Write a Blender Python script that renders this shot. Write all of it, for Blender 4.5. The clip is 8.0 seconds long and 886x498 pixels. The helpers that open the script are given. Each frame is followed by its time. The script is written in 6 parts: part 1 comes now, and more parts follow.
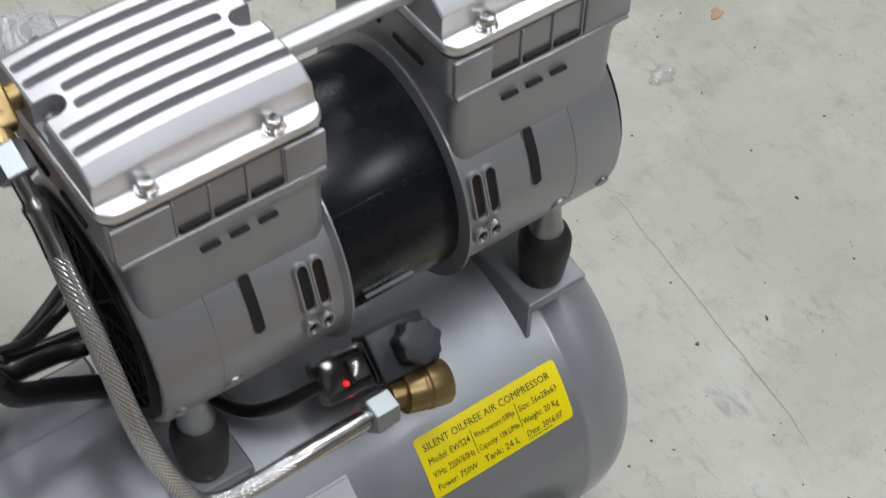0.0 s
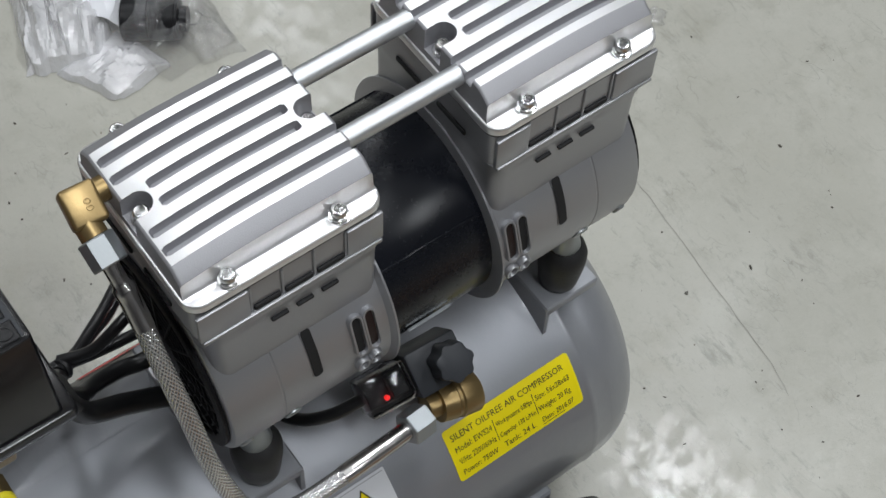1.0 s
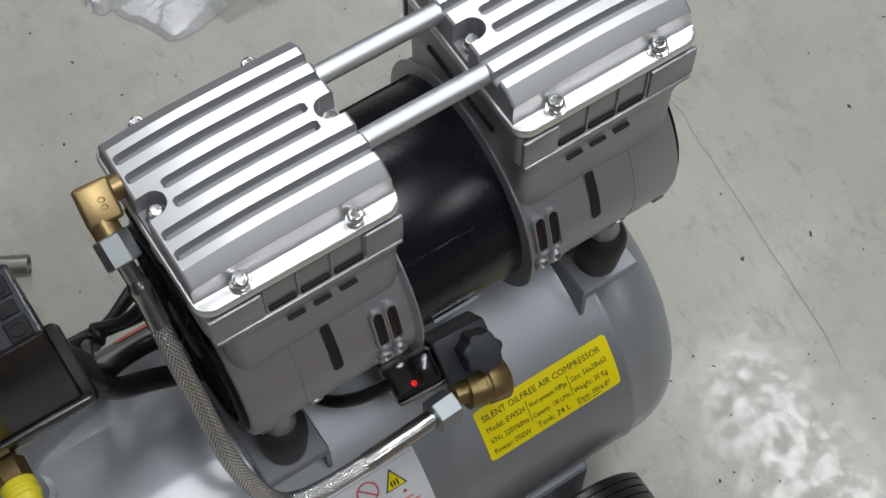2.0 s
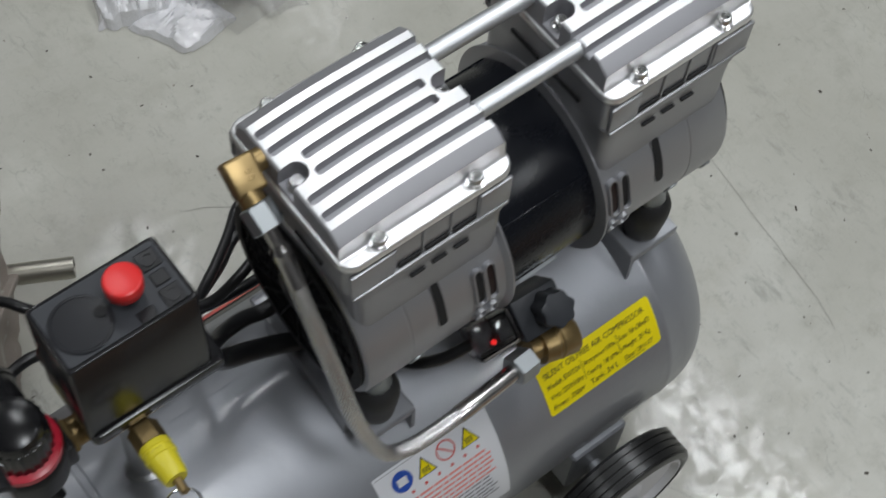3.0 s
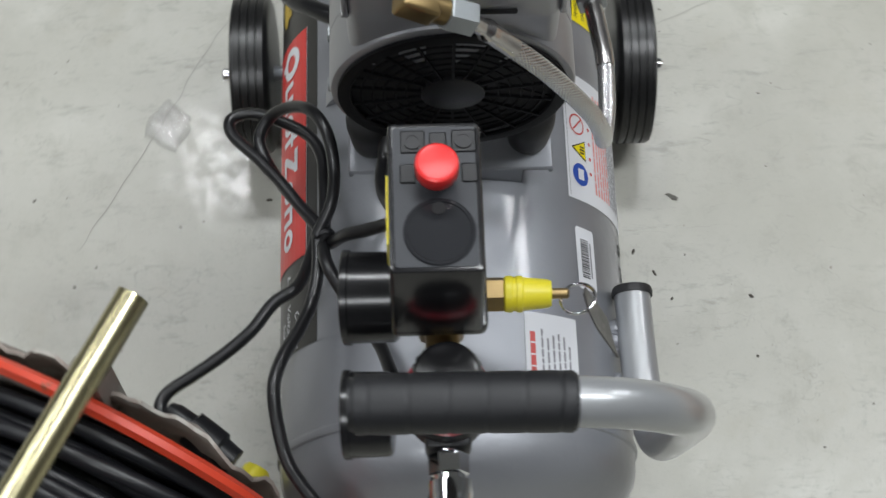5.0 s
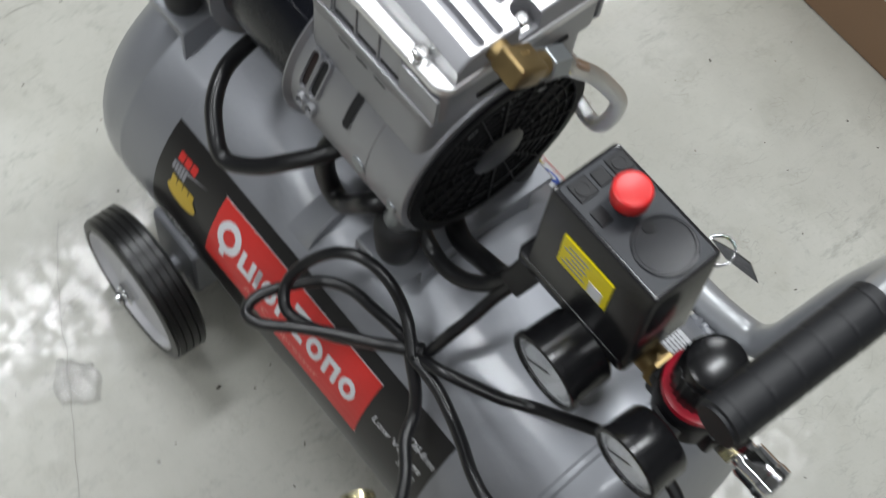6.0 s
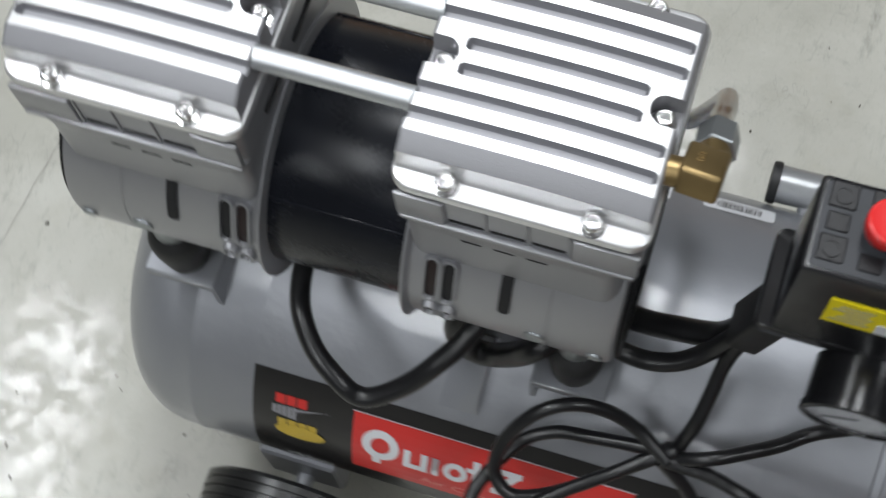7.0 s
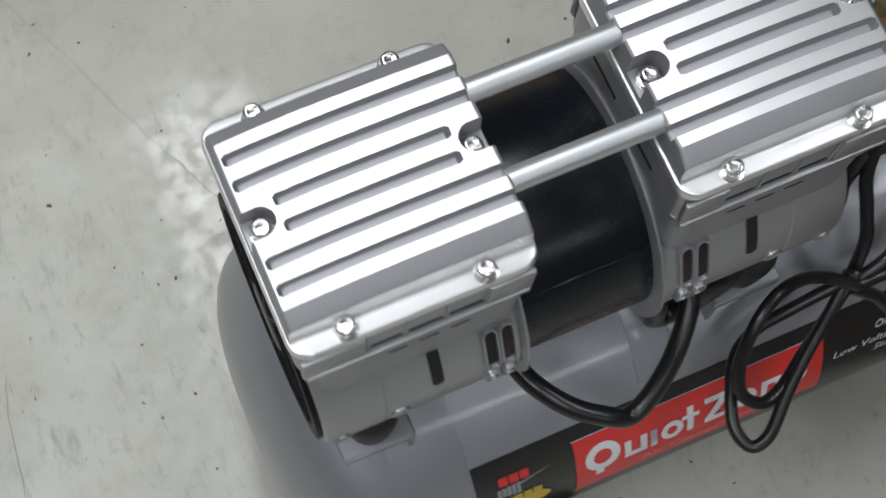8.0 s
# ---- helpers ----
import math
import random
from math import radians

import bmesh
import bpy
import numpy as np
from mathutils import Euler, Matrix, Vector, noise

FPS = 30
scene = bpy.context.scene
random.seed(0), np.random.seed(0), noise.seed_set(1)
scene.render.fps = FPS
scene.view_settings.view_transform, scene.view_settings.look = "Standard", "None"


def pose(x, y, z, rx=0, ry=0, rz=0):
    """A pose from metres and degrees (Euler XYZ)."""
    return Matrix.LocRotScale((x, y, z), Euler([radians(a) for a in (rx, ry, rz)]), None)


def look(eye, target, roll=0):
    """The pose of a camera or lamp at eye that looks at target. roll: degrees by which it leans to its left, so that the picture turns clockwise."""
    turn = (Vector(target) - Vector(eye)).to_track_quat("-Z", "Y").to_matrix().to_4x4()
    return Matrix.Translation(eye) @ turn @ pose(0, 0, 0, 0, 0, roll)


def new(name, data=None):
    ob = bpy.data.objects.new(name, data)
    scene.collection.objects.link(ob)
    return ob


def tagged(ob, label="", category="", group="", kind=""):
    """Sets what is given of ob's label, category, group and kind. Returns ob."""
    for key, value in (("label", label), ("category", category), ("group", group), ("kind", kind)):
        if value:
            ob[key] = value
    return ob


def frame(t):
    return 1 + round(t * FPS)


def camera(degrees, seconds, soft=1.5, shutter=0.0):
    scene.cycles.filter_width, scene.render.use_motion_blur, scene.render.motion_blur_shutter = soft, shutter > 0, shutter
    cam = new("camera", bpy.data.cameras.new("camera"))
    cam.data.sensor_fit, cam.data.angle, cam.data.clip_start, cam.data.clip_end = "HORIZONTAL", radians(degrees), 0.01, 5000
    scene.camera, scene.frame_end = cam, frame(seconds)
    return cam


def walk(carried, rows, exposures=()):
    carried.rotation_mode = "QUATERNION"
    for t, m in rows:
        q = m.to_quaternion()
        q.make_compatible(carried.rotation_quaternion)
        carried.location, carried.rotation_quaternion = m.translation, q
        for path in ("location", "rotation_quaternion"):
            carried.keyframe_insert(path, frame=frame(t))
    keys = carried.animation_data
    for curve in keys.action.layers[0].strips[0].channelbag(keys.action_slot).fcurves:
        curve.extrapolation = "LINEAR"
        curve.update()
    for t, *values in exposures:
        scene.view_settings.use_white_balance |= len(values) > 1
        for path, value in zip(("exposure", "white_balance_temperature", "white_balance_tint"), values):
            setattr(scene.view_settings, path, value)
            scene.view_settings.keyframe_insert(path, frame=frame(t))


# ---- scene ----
cam = camera(31.47, 8.0, soft=1.5, shutter=0.3)

# eye, target and lean of the carried camera
# PATH
PATH = [
    (0, (-0.2860, -0.4929, 1.0251), (0.0119, -0.0850, 0.4046), 1.05),
    (0.5, (-0.3055, -0.4455, 1.1371), (-0.0118, -0.0880, 0.4845), 3.08),
    (0.8, (-0.3003, -0.4242, 1.1618), (-0.0225, -0.0915, 0.4894), 3.64),
    (1, (-0.2894, -0.4098, 1.1713), (-0.0212, -0.0889, 0.4893), 4.11),
    (1.2, (-0.2742, -0.3974, 1.1784), (-0.0198, -0.0845, 0.4875), 4.14),
    (2.3, (-0.2176, -0.3739, 1.1975), (-0.0263, -0.0717, 0.4819), -0.60),
    (2.5, (-0.2433, -0.3674, 1.2121), (-0.0403, -0.0741, 0.4960), 1.19),
    (3, (-0.3725, -0.3706, 1.2420), (-0.1115, -0.0882, 0.5405), 5.97),
    (3.3, (-0.4492, -0.3923, 1.2456), (-0.1830, -0.1251, 0.5401), 6.17),
    (3.5, (-0.4846, -0.4182, 1.2471), (-0.2283, -0.1486, 0.5389), 3.79),
    (3.8, (-0.5141, -0.3953, 1.2295), (-0.2692, -0.1346, 0.5139), 1.16),
    (4, (-0.5361, -0.3311, 1.2264), (-0.2887, -0.1001, 0.5016), -1.80),
    (4.5, (-0.6070, -0.1479, 1.1860), (-0.3103, -0.0363, 0.4514), -4.16),
    (4.7, (-0.5889, -0.0980, 1.1854), (-0.2930, -0.0227, 0.4460), -4.87),
    (5.8, (-0.5096, 0.3460, 1.2240), (-0.2545, 0.1003, 0.5067), 12.00),
    (6, (-0.4326, 0.3581, 1.1859), (-0.2020, 0.0957, 0.4662), 10.58),
    (6.2, (-0.3293, 0.3524, 1.1841), (-0.1515, 0.0825, 0.4523), 10.85),
    (6.5, (-0.2538, 0.3223, 1.1636), (-0.1035, 0.0553, 0.4247), 5.31),
    (6.8, (-0.1932, 0.3024, 1.1437), (-0.0734, 0.0409, 0.3972), -0.36),
    (7, (-0.1666, 0.2811, 1.1326), (-0.0467, 0.0384, 0.3798), -9.17),
    (7.3, (-0.0107, 0.2912, 1.1420), (-0.0112, 0.0347, 0.3843), -0.69),
    (7.5, (0.0623, 0.2784, 1.1691), (0.0196, 0.0330, 0.4088), 2.38),
    (7.6, (0.1067, 0.2810, 1.1811), (0.0345, 0.0332, 0.4238), 6.14),
    (8, (0.1838, 0.2124, 1.1508), (0.0519, 0.0033, 0.3900), 8.86),
]
# END PATH
walk(cam, [(t, look(eye, target, lean)) for t, eye, target, lean in PATH],
     exposures=((0.0, 0.1), (0.5, -0.02), (1.0, -0.14), (1.75, -0.24), (2.5, -0.41), (3.0, -0.32), (3.5, -0.03), (4.0, 0.15), (4.5, 0.24), (5.2, 0.2), (6.0, 0.16), (6.5, 0.22), (7.0, 0.07), (7.5, -0.06), (8.0, -0.17)))

# ---- light: a workshop lit by rows of ceiling tubes ----
world = bpy.data.worlds.new("world")
scene.world = world
world.use_nodes = True
world.node_tree.nodes["Background"].inputs[0].default_value = (0.86, 0.93, 1.0, 1)
world.node_tree.nodes["Background"].inputs[1].default_value = 0.02
scene.view_settings.exposure = 0.0


def tube_lamp(x, y, z, length, width, power, along="y"):
    lamp = bpy.data.lights.new("ceiling_tube_light", "AREA")
    lamp.shape, lamp.size, lamp.size_y = "RECTANGLE", width, length
    lamp.energy, lamp.color = power, (0.935, 0.97, 1.0)
    ob = new("ceiling_tube_light", lamp)
    ob.matrix_world = pose(x, y, z, 0, 0, 0 if along == "y" else 90)


for lx, ly, length, width, power, along in ((1.42, 0.05, 1.3, 0.26, 38, "y"), (1.42, 2.80, 1.3, 0.26, 13, "y"), (1.42, -2.70, 1.3, 0.26, 34, "y"), (0.42, 1.45, 1.0, 0.26, 16, "y"), (-0.05, -0.95, 1.3, 0.32, 36, "y"), (-1.70, 0.60, 1.5, 0.26, 24, "y"), (-0.90, 3.60, 1.9, 0.26, 20, "x")):
    tube_lamp(lx, ly, 2.98, length, width, power, along)

# ---- materials ----


def material(name, color, rough=0.5, metal=0.0, vary=0.12, scale=30.0, fine=400.0, bump=0.05, coat=0.0, spots=None, random=0.0):
    """A surface with two scales of variation in colour and gloss and a fine relief."""
    m = bpy.data.materials.new(name)
    m.use_nodes = True
    nt = m.node_tree
    n, ln = nt.nodes, nt.links
    b = n["Principled BSDF"]
    tc = n.new("ShaderNodeTexCoord")
    big, small = n.new("ShaderNodeTexNoise"), n.new("ShaderNodeTexNoise")
    for tex, s, d in ((big, scale, 4), (small, fine, 3)):
        tex.inputs["Scale"].default_value, tex.inputs["Detail"].default_value = s, d
        ln.new(tc.outputs["Object"], tex.inputs["Vector"])
    mix = n.new("ShaderNodeMix")
    mix.data_type = "RGBA"
    dark = [c * (1 - vary) for c in color]
    light = [min(1, c * (1 + vary * 0.6)) for c in color]
    mix.inputs[6].default_value, mix.inputs[7].default_value = (*dark, 1), (*light, 1)
    add = n.new("ShaderNodeMath")
    add.operation = "ADD"
    half = n.new("ShaderNodeMath")
    half.operation, half.inputs[1].default_value = "MULTIPLY_ADD", 0.7
    half.inputs[2].default_value = 0.0
    ln.new(big.outputs[0], half.inputs[0])
    sm = n.new("ShaderNodeMath")
    sm.operation, sm.inputs[1].default_value = "MULTIPLY", 0.3
    ln.new(small.outputs[0], sm.inputs[0])
    ln.new(half.outputs[0], add.inputs[0])
    ln.new(sm.outputs[0], add.inputs[1])
    ln.new(add.outputs[0], mix.inputs[0])
    out = mix.outputs[2]
    if spots:
        vor = n.new("ShaderNodeTexNoise")
        vor.inputs["Scale"].default_value, vor.inputs["Detail"].default_value = spots[1], 6
        ln.new(tc.outputs["Object"], vor.inputs["Vector"])
        ramp = n.new("ShaderNodeValToRGB")
        ramp.color_ramp.elements[0].position, ramp.color_ramp.elements[1].position = spots[2], spots[2] + 0.06
        ln.new(vor.outputs[0], ramp.inputs[0])
        mx = n.new("ShaderNodeMix")
        mx.data_type = "RGBA"
        mx.inputs[7].default_value = (*spots[0], 1)
        ln.new(ramp.outputs[0], mx.inputs[0])
        ln.new(out, mx.inputs[6])
        out = mx.outputs[2]
    ln.new(out, b.inputs["Base Color"])
    ro = n.new("ShaderNodeMapRange")
    ro.inputs[3].default_value, ro.inputs[4].default_value = rough * 0.82, min(1, rough * 1.2)
    ln.new(add.outputs[0], ro.inputs[0])
    ln.new(ro.outputs[0], b.inputs["Roughness"])
    b.inputs["Metallic"].default_value = metal
    b.inputs["Coat Weight"].default_value = coat
    b.inputs["Coat Roughness"].default_value = 0.12
    if bump:
        bp = n.new("ShaderNodeBump")
        bp.inputs["Strength"].default_value, bp.inputs["Distance"].default_value = bump, 0.002
        ln.new(small.outputs[0], bp.inputs["Height"])
        ln.new(bp.outputs[0], b.inputs["Normal"])
    return m


M_TANK = material("silver_grey_enamel", (0.325, 0.335, 0.36), 0.47, 0.58, 0.10, 14, 60, 0.24, coat=0.45)
M_TANK.node_tree.nodes["Principled BSDF"].inputs["Coat Roughness"].default_value = 0.12
M_TUBE_PAINT = material("silver_grey_paint", (0.36, 0.37, 0.38), 0.34, 0.45, 0.06, 20, 200, 0.07, coat=0.6)
M_CAST = material("milled_aluminium", (0.86, 0.86, 0.87), 0.38, 0.9, 0.05, 25, 900, 0.05)
M_RAW = material("blasted_aluminium", (0.40, 0.40, 0.42), 0.56, 0.75, 0.08, 30, 1400, 0.12)
M_HOUSING = material("silver_painted_casting", (0.375, 0.378, 0.395), 0.4, 0.7, 0.08, 22, 1200, 0.07)
M_ROD = material("drawn_aluminium", (0.66, 0.68, 0.7), 0.40, 0.9, 0.08, 40, 700, 0.03)
M_STEEL = material("zinc_plated_steel", (0.40, 0.425, 0.44), 0.44, 0.95, 0.12, 90, 700, 0.03)
M_BOLT = material("bright_zinc", (0.66, 0.66, 0.66), 0.2, 1.0, 0.06, 90, 700, 0.02)
M_FERRULE = material("dark_crimped_steel", (0.58, 0.56, 0.55), 0.24, 1.0, 0.1, 60, 600, 0.02)
M_CHROME = material("chrome", (0.82, 0.83, 0.85), 0.07, 1.0, 0.04, 60, 600, 0.0)
M_BRASS = material("brass", (0.31, 0.22, 0.10), 0.36, 0.85, 0.16, 90, 800, 0.05)
M_DULL_ZINC = material("dull_zinc_steel", (0.46, 0.44, 0.38), 0.32, 0.9, 0.15, 30, 500, 0.04)
M_INK_GOLD = material("gold_ink", (0.60, 0.42, 0.05), 0.45, 0.0, 0.2, 80, 500, 0.0)
M_GOLD = material("yellow_zinc_steel", (0.55, 0.50, 0.30), 0.24, 0.95, 0.18, 25, 500, 0.03)
M_MOTOR = material("black_motor_lacquer", (0.006, 0.007, 0.0105), 0.27, 0.0, 0.06, 20, 500, 0.012)
M_MOTOR.node_tree.nodes["Principled BSDF"].inputs["Specular IOR Level"].default_value = 0.27
M_BLACK = material("black_plastic", (0.011, 0.011, 0.0125), 0.36, 0.0, 0.2, 40, 900, 0.08)
M_BLACK_TOP = material("charcoal_plastic", (0.037, 0.040, 0.046), 0.42, 0.0, 0.15, 40, 900, 0.08)
for dull in (M_BLACK, M_BLACK_TOP):
    dull.node_tree.nodes["Principled BSDF"].inputs["Specular IOR Level"].default_value = 0.3
M_SWITCH = material("polished_black_plastic", (0.011, 0.011, 0.0125), 0.2, 0.0, 0.2, 40, 900, 0.03)
M_DIAL = material("satin_black_plastic", (0.020, 0.021, 0.024), 0.13, 0.0, 0.2, 40, 900, 0.03)
M_GUARD = material("dull_black_plastic", (0.006, 0.006, 0.007), 0.5, 0.0, 0.2, 40, 900, 0.05)
M_GUARD.node_tree.nodes["Principled BSDF"].inputs["Specular IOR Level"].default_value = 0.15
M_GLOSS_BLACK = material("gloss_black_plastic", (0.009, 0.009, 0.010), 0.22, 0.0, 0.2, 40, 900, 0.0)
M_RUBBER = material("black_rubber", (0.016, 0.016, 0.017), 0.55, 0.0, 0.25, 60, 900, 0.1)
M_FOAM = material("black_grip_foam", (0.011, 0.0115, 0.0135), 0.5, 0.0, 0.25, 50, 1500, 0.15)
M_TYRE = material("black_tyre", (0.012, 0.012, 0.012), 0.32, 0.0, 0.3, 50, 700, 0.05)
M_CABLE = material("black_cable", (0.010, 0.010, 0.011), 0.3, 0.0, 0.2, 50, 700, 0.03)
M_HOSE = material("dusty_black_hose", (0.011, 0.0115, 0.014), 0.36, 0.0, 0.4, 18, 500, 0.05, spots=((0.06, 0.06, 0.06), 35, 0.66))
M_RED = material("red_plastic", (0.72, 0.022, 0.022), 0.32, 0.0, 0.06, 40, 700, 0.02)
M_REDRING = material("dark_red_plastic", (0.45, 0.01, 0.03), 0.3, 0.0, 0.06, 40, 700, 0.02)
M_REEL_RED = material("orange_red_paint", (0.62, 0.055, 0.022), 0.4, 0.0, 0.2, 30, 400, 0.08, spots=((0.25, 0.06, 0.03), 60, 0.66))
M_REEL_DUST = material("dusty_worn_steel", (0.33, 0.285, 0.25), 0.75, 0.0, 0.35, 30, 300, 0.2, spots=((0.42, 0.40, 0.36), 40, 0.55))
M_RUST = material("red_brown_paint", (0.17, 0.065, 0.05), 0.6, 0.0, 0.3, 40, 400, 0.15, spots=((0.45, 0.4, 0.36), 70, 0.62))
M_YELLOW = material("yellow_plastic", (0.72, 0.62, 0.03), 0.4, 0.0, 0.08, 60, 700, 0.03)
M_WHITE = material("white_sticker", (0.74, 0.75, 0.78), 0.42, 0.0, 0.03, 20, 500, 0.01)
M_RIM = material("grey_white_plastic", (0.62, 0.62, 0.64), 0.45, 0.0, 0.06, 40, 500, 0.03)
M_LAB_YELLOW = material("yellow_sticker", (0.90, 0.74, 0.0), 0.4, 0.0, 0.04, 20, 500, 0.01)
M_LAB_BLACK = material("black_sticker", (0.014, 0.013, 0.013), 0.3, 0.0, 0.1, 20, 500, 0.01)
M_LAB_RED = material("red_sticker", (0.66, 0.03, 0.025), 0.35, 0.0, 0.05, 20, 500, 0.01)
M_INK = material("black_ink", (0.02, 0.02, 0.022), 0.45, 0.0, 0.1, 50, 500, 0.0)
M_INK_RED = material("red_ink", (0.62, 0.10, 0.09), 0.45, 0.0, 0.1, 50, 500, 0.0)
M_INK_PINK = material("pale_red_ink", (0.80, 0.30, 0.27), 0.45, 0.0, 0.1, 50, 500, 0.0)
M_INK_GREY = material("grey_ink", (0.28, 0.28, 0.3), 0.45, 0.0, 0.1, 50, 500, 0.0)
M_INK_BLUE = material("blue_ink", (0.02, 0.08, 0.42), 0.45, 0.0, 0.1, 50, 500, 0.0)
# near black: paints the shade inside slots and the screw hole; also the fan
M_SHADE_FAN_BLACK = material("recess_shade_and_fan_black", (0.008, 0.008, 0.009), 0.7, 0.0, 0.2, 50, 500, 0.0)
M_CARD = material("brown_cardboard", (0.30, 0.185, 0.11), 0.85, 0.0, 0.1, 12, 300, 0.1)
M_WALL = material("pale_wall_paint", (0.30, 0.30, 0.31), 0.8, 0.0, 0.06, 1.5, 60, 0.05)
M_PAPER = material("crumpled_white_plastic", (0.75, 0.76, 0.8), 0.3, 0.0, 0.06, 30, 400, 0.1)
M_TAG = material("dark_metal_tag", (0.055, 0.052, 0.05), 0.35, 0.7, 0.3, 80, 500, 0.1, spots=((0.14, 0.13, 0.12), 120, 0.62))


def clear_material(name, tint, rough):
    m = bpy.data.materials.new(name)
    m.use_nodes = True
    b = m.node_tree.nodes["Principled BSDF"]
    b.inputs["Base Color"].default_value = (*tint, 1)
    b.inputs["Roughness"].default_value = rough
    b.inputs["Transmission Weight"].default_value = 1.0
    b.inputs["IOR"].default_value = 1.45
    return m


M_CLEAR = clear_material("smoky_clear_plastic", (0.66, 0.62, 0.60), 0.08)
M_GLASS = clear_material("gauge_glass", (0.95, 0.97, 0.97), 0.03)


def film_material(name, milk):
    """Thin polythene: see-through, a little milky, with the gloss of its creases."""
    m = bpy.data.materials.new(name)
    m.use_nodes = True
    n, ln = m.node_tree.nodes, m.node_tree.links
    b, out = n["Principled BSDF"], n["Material Output"]
    b.inputs["Base Color"].default_value = (0.90, 0.90, 0.93, 1)
    b.inputs["Roughness"].default_value = 0.25
    clear, mix = n.new("ShaderNodeBsdfTransparent"), n.new("ShaderNodeMixShader")
    gloss, mix2, fr = n.new("ShaderNodeBsdfGlossy"), n.new("ShaderNodeMixShader"), n.new("ShaderNodeLayerWeight")
    gloss.inputs["Roughness"].default_value = 0.14
    fr.inputs["Blend"].default_value = 0.3
    amount = n.new("ShaderNodeMath")
    amount.operation = "MULTIPLY_ADD"
    amount.inputs[1].default_value, amount.inputs[2].default_value = 0.5, 0.06
    ln.new(fr.outputs["Facing"], amount.inputs[0])
    tc, tex, bp = n.new("ShaderNodeTexCoord"), n.new("ShaderNodeTexNoise"), n.new("ShaderNodeBump")
    tex.inputs["Scale"].default_value, tex.inputs["Detail"].default_value = 75, 5
    ln.new(tc.outputs["Object"], tex.inputs["Vector"])
    bp.inputs["Strength"].default_value, bp.inputs["Distance"].default_value = 0.6, 0.005
    ln.new(tex.outputs[0], bp.inputs["Height"])
    for node in (b, gloss, fr):
        ln.new(bp.outputs[0], node.inputs["Normal"])
    mix.inputs[0].default_value = milk
    ln.new(clear.outputs[0], mix.inputs[1])
    ln.new(b.outputs[0], mix.inputs[2])
    ln.new(amount.outputs[0], mix2.inputs[0])
    ln.new(mix.outputs[0], mix2.inputs[1])
    ln.new(gloss.outputs[0], mix2.inputs[2])
    ln.new(mix2.outputs[0], out.inputs[0])
    return m


M_MILK = film_material("milky_polythene", 0.62)
M_FILM = film_material("clear_polythene", 0.10)


def led_material():
    m = bpy.data.materials.new("red_indicator_light")
    m.use_nodes = True
    b = m.node_tree.nodes["Principled BSDF"]
    b.inputs["Base Color"].default_value = (0.8, 0.02, 0.02, 1)
    b.inputs["Emission Color"].default_value = (1.0, 0.03, 0.03, 1)
    b.inputs["Emission Strength"].default_value = 1.1
    return m


M_LED = led_material()


def braid_material():
    """Stainless wire braid: two crossing families of fine wires round the hose, laid by its unrolled length."""
    m = bpy.data.materials.new("stainless_wire_braid")
    m.use_nodes = True
    n, ln = m.node_tree.nodes, m.node_tree.links
    b = n["Principled BSDF"]
    b.inputs["Metallic"].default_value, b.inputs["Roughness"].default_value = 0.95, 0.27
    uv = n.new("ShaderNodeUVMap")
    sep = n.new("ShaderNodeSeparateXYZ")
    ln.new(uv.outputs[0], sep.inputs[0])
    waves = []
    for sign in (1, -1):
        a = n.new("ShaderNodeMath")
        a.operation, a.inputs[1].default_value = "MULTIPLY", 17.0 * sign
        ln.new(sep.outputs[0], a.inputs[0])
        s = n.new("ShaderNodeMath")
        s.operation = "ADD"
        v = n.new("ShaderNodeMath")
        v.operation, v.inputs[1].default_value = "MULTIPLY", 300.0
        ln.new(sep.outputs[1], v.inputs[0])
        ln.new(a.outputs[0], s.inputs[0])
        ln.new(v.outputs[0], s.inputs[1])
        p = n.new("ShaderNodeMath")
        p.operation, p.inputs[1].default_value = "PINGPONG", 0.5
        ln.new(s.outputs[0], p.inputs[0])
        waves.append(p)
    mx = n.new("ShaderNodeMath")
    mx.operation = "MAXIMUM"
    ln.new(waves[0].outputs[0], mx.inputs[0])
    ln.new(waves[1].outputs[0], mx.inputs[1])
    ramp = n.new("ShaderNodeValToRGB")
    ramp.color_ramp.elements[0].position, ramp.color_ramp.elements[0].color = 0.05, (0.06, 0.058, 0.055, 1)
    ramp.color_ramp.elements[1].position, ramp.color_ramp.elements[1].color = 0.42, (0.86, 0.86, 0.86, 1)
    ln.new(mx.outputs[0], ramp.inputs[0])
    ln.new(ramp.outputs[0], b.inputs["Base Color"])
    bp = n.new("ShaderNodeBump")
    bp.inputs["Strength"].default_value, bp.inputs["Distance"].default_value = 0.7, 0.001
    ln.new(mx.outputs[0], bp.inputs["Height"])
    ln.new(bp.outputs[0], b.inputs["Normal"])
    return m


M_BRAID = braid_material()


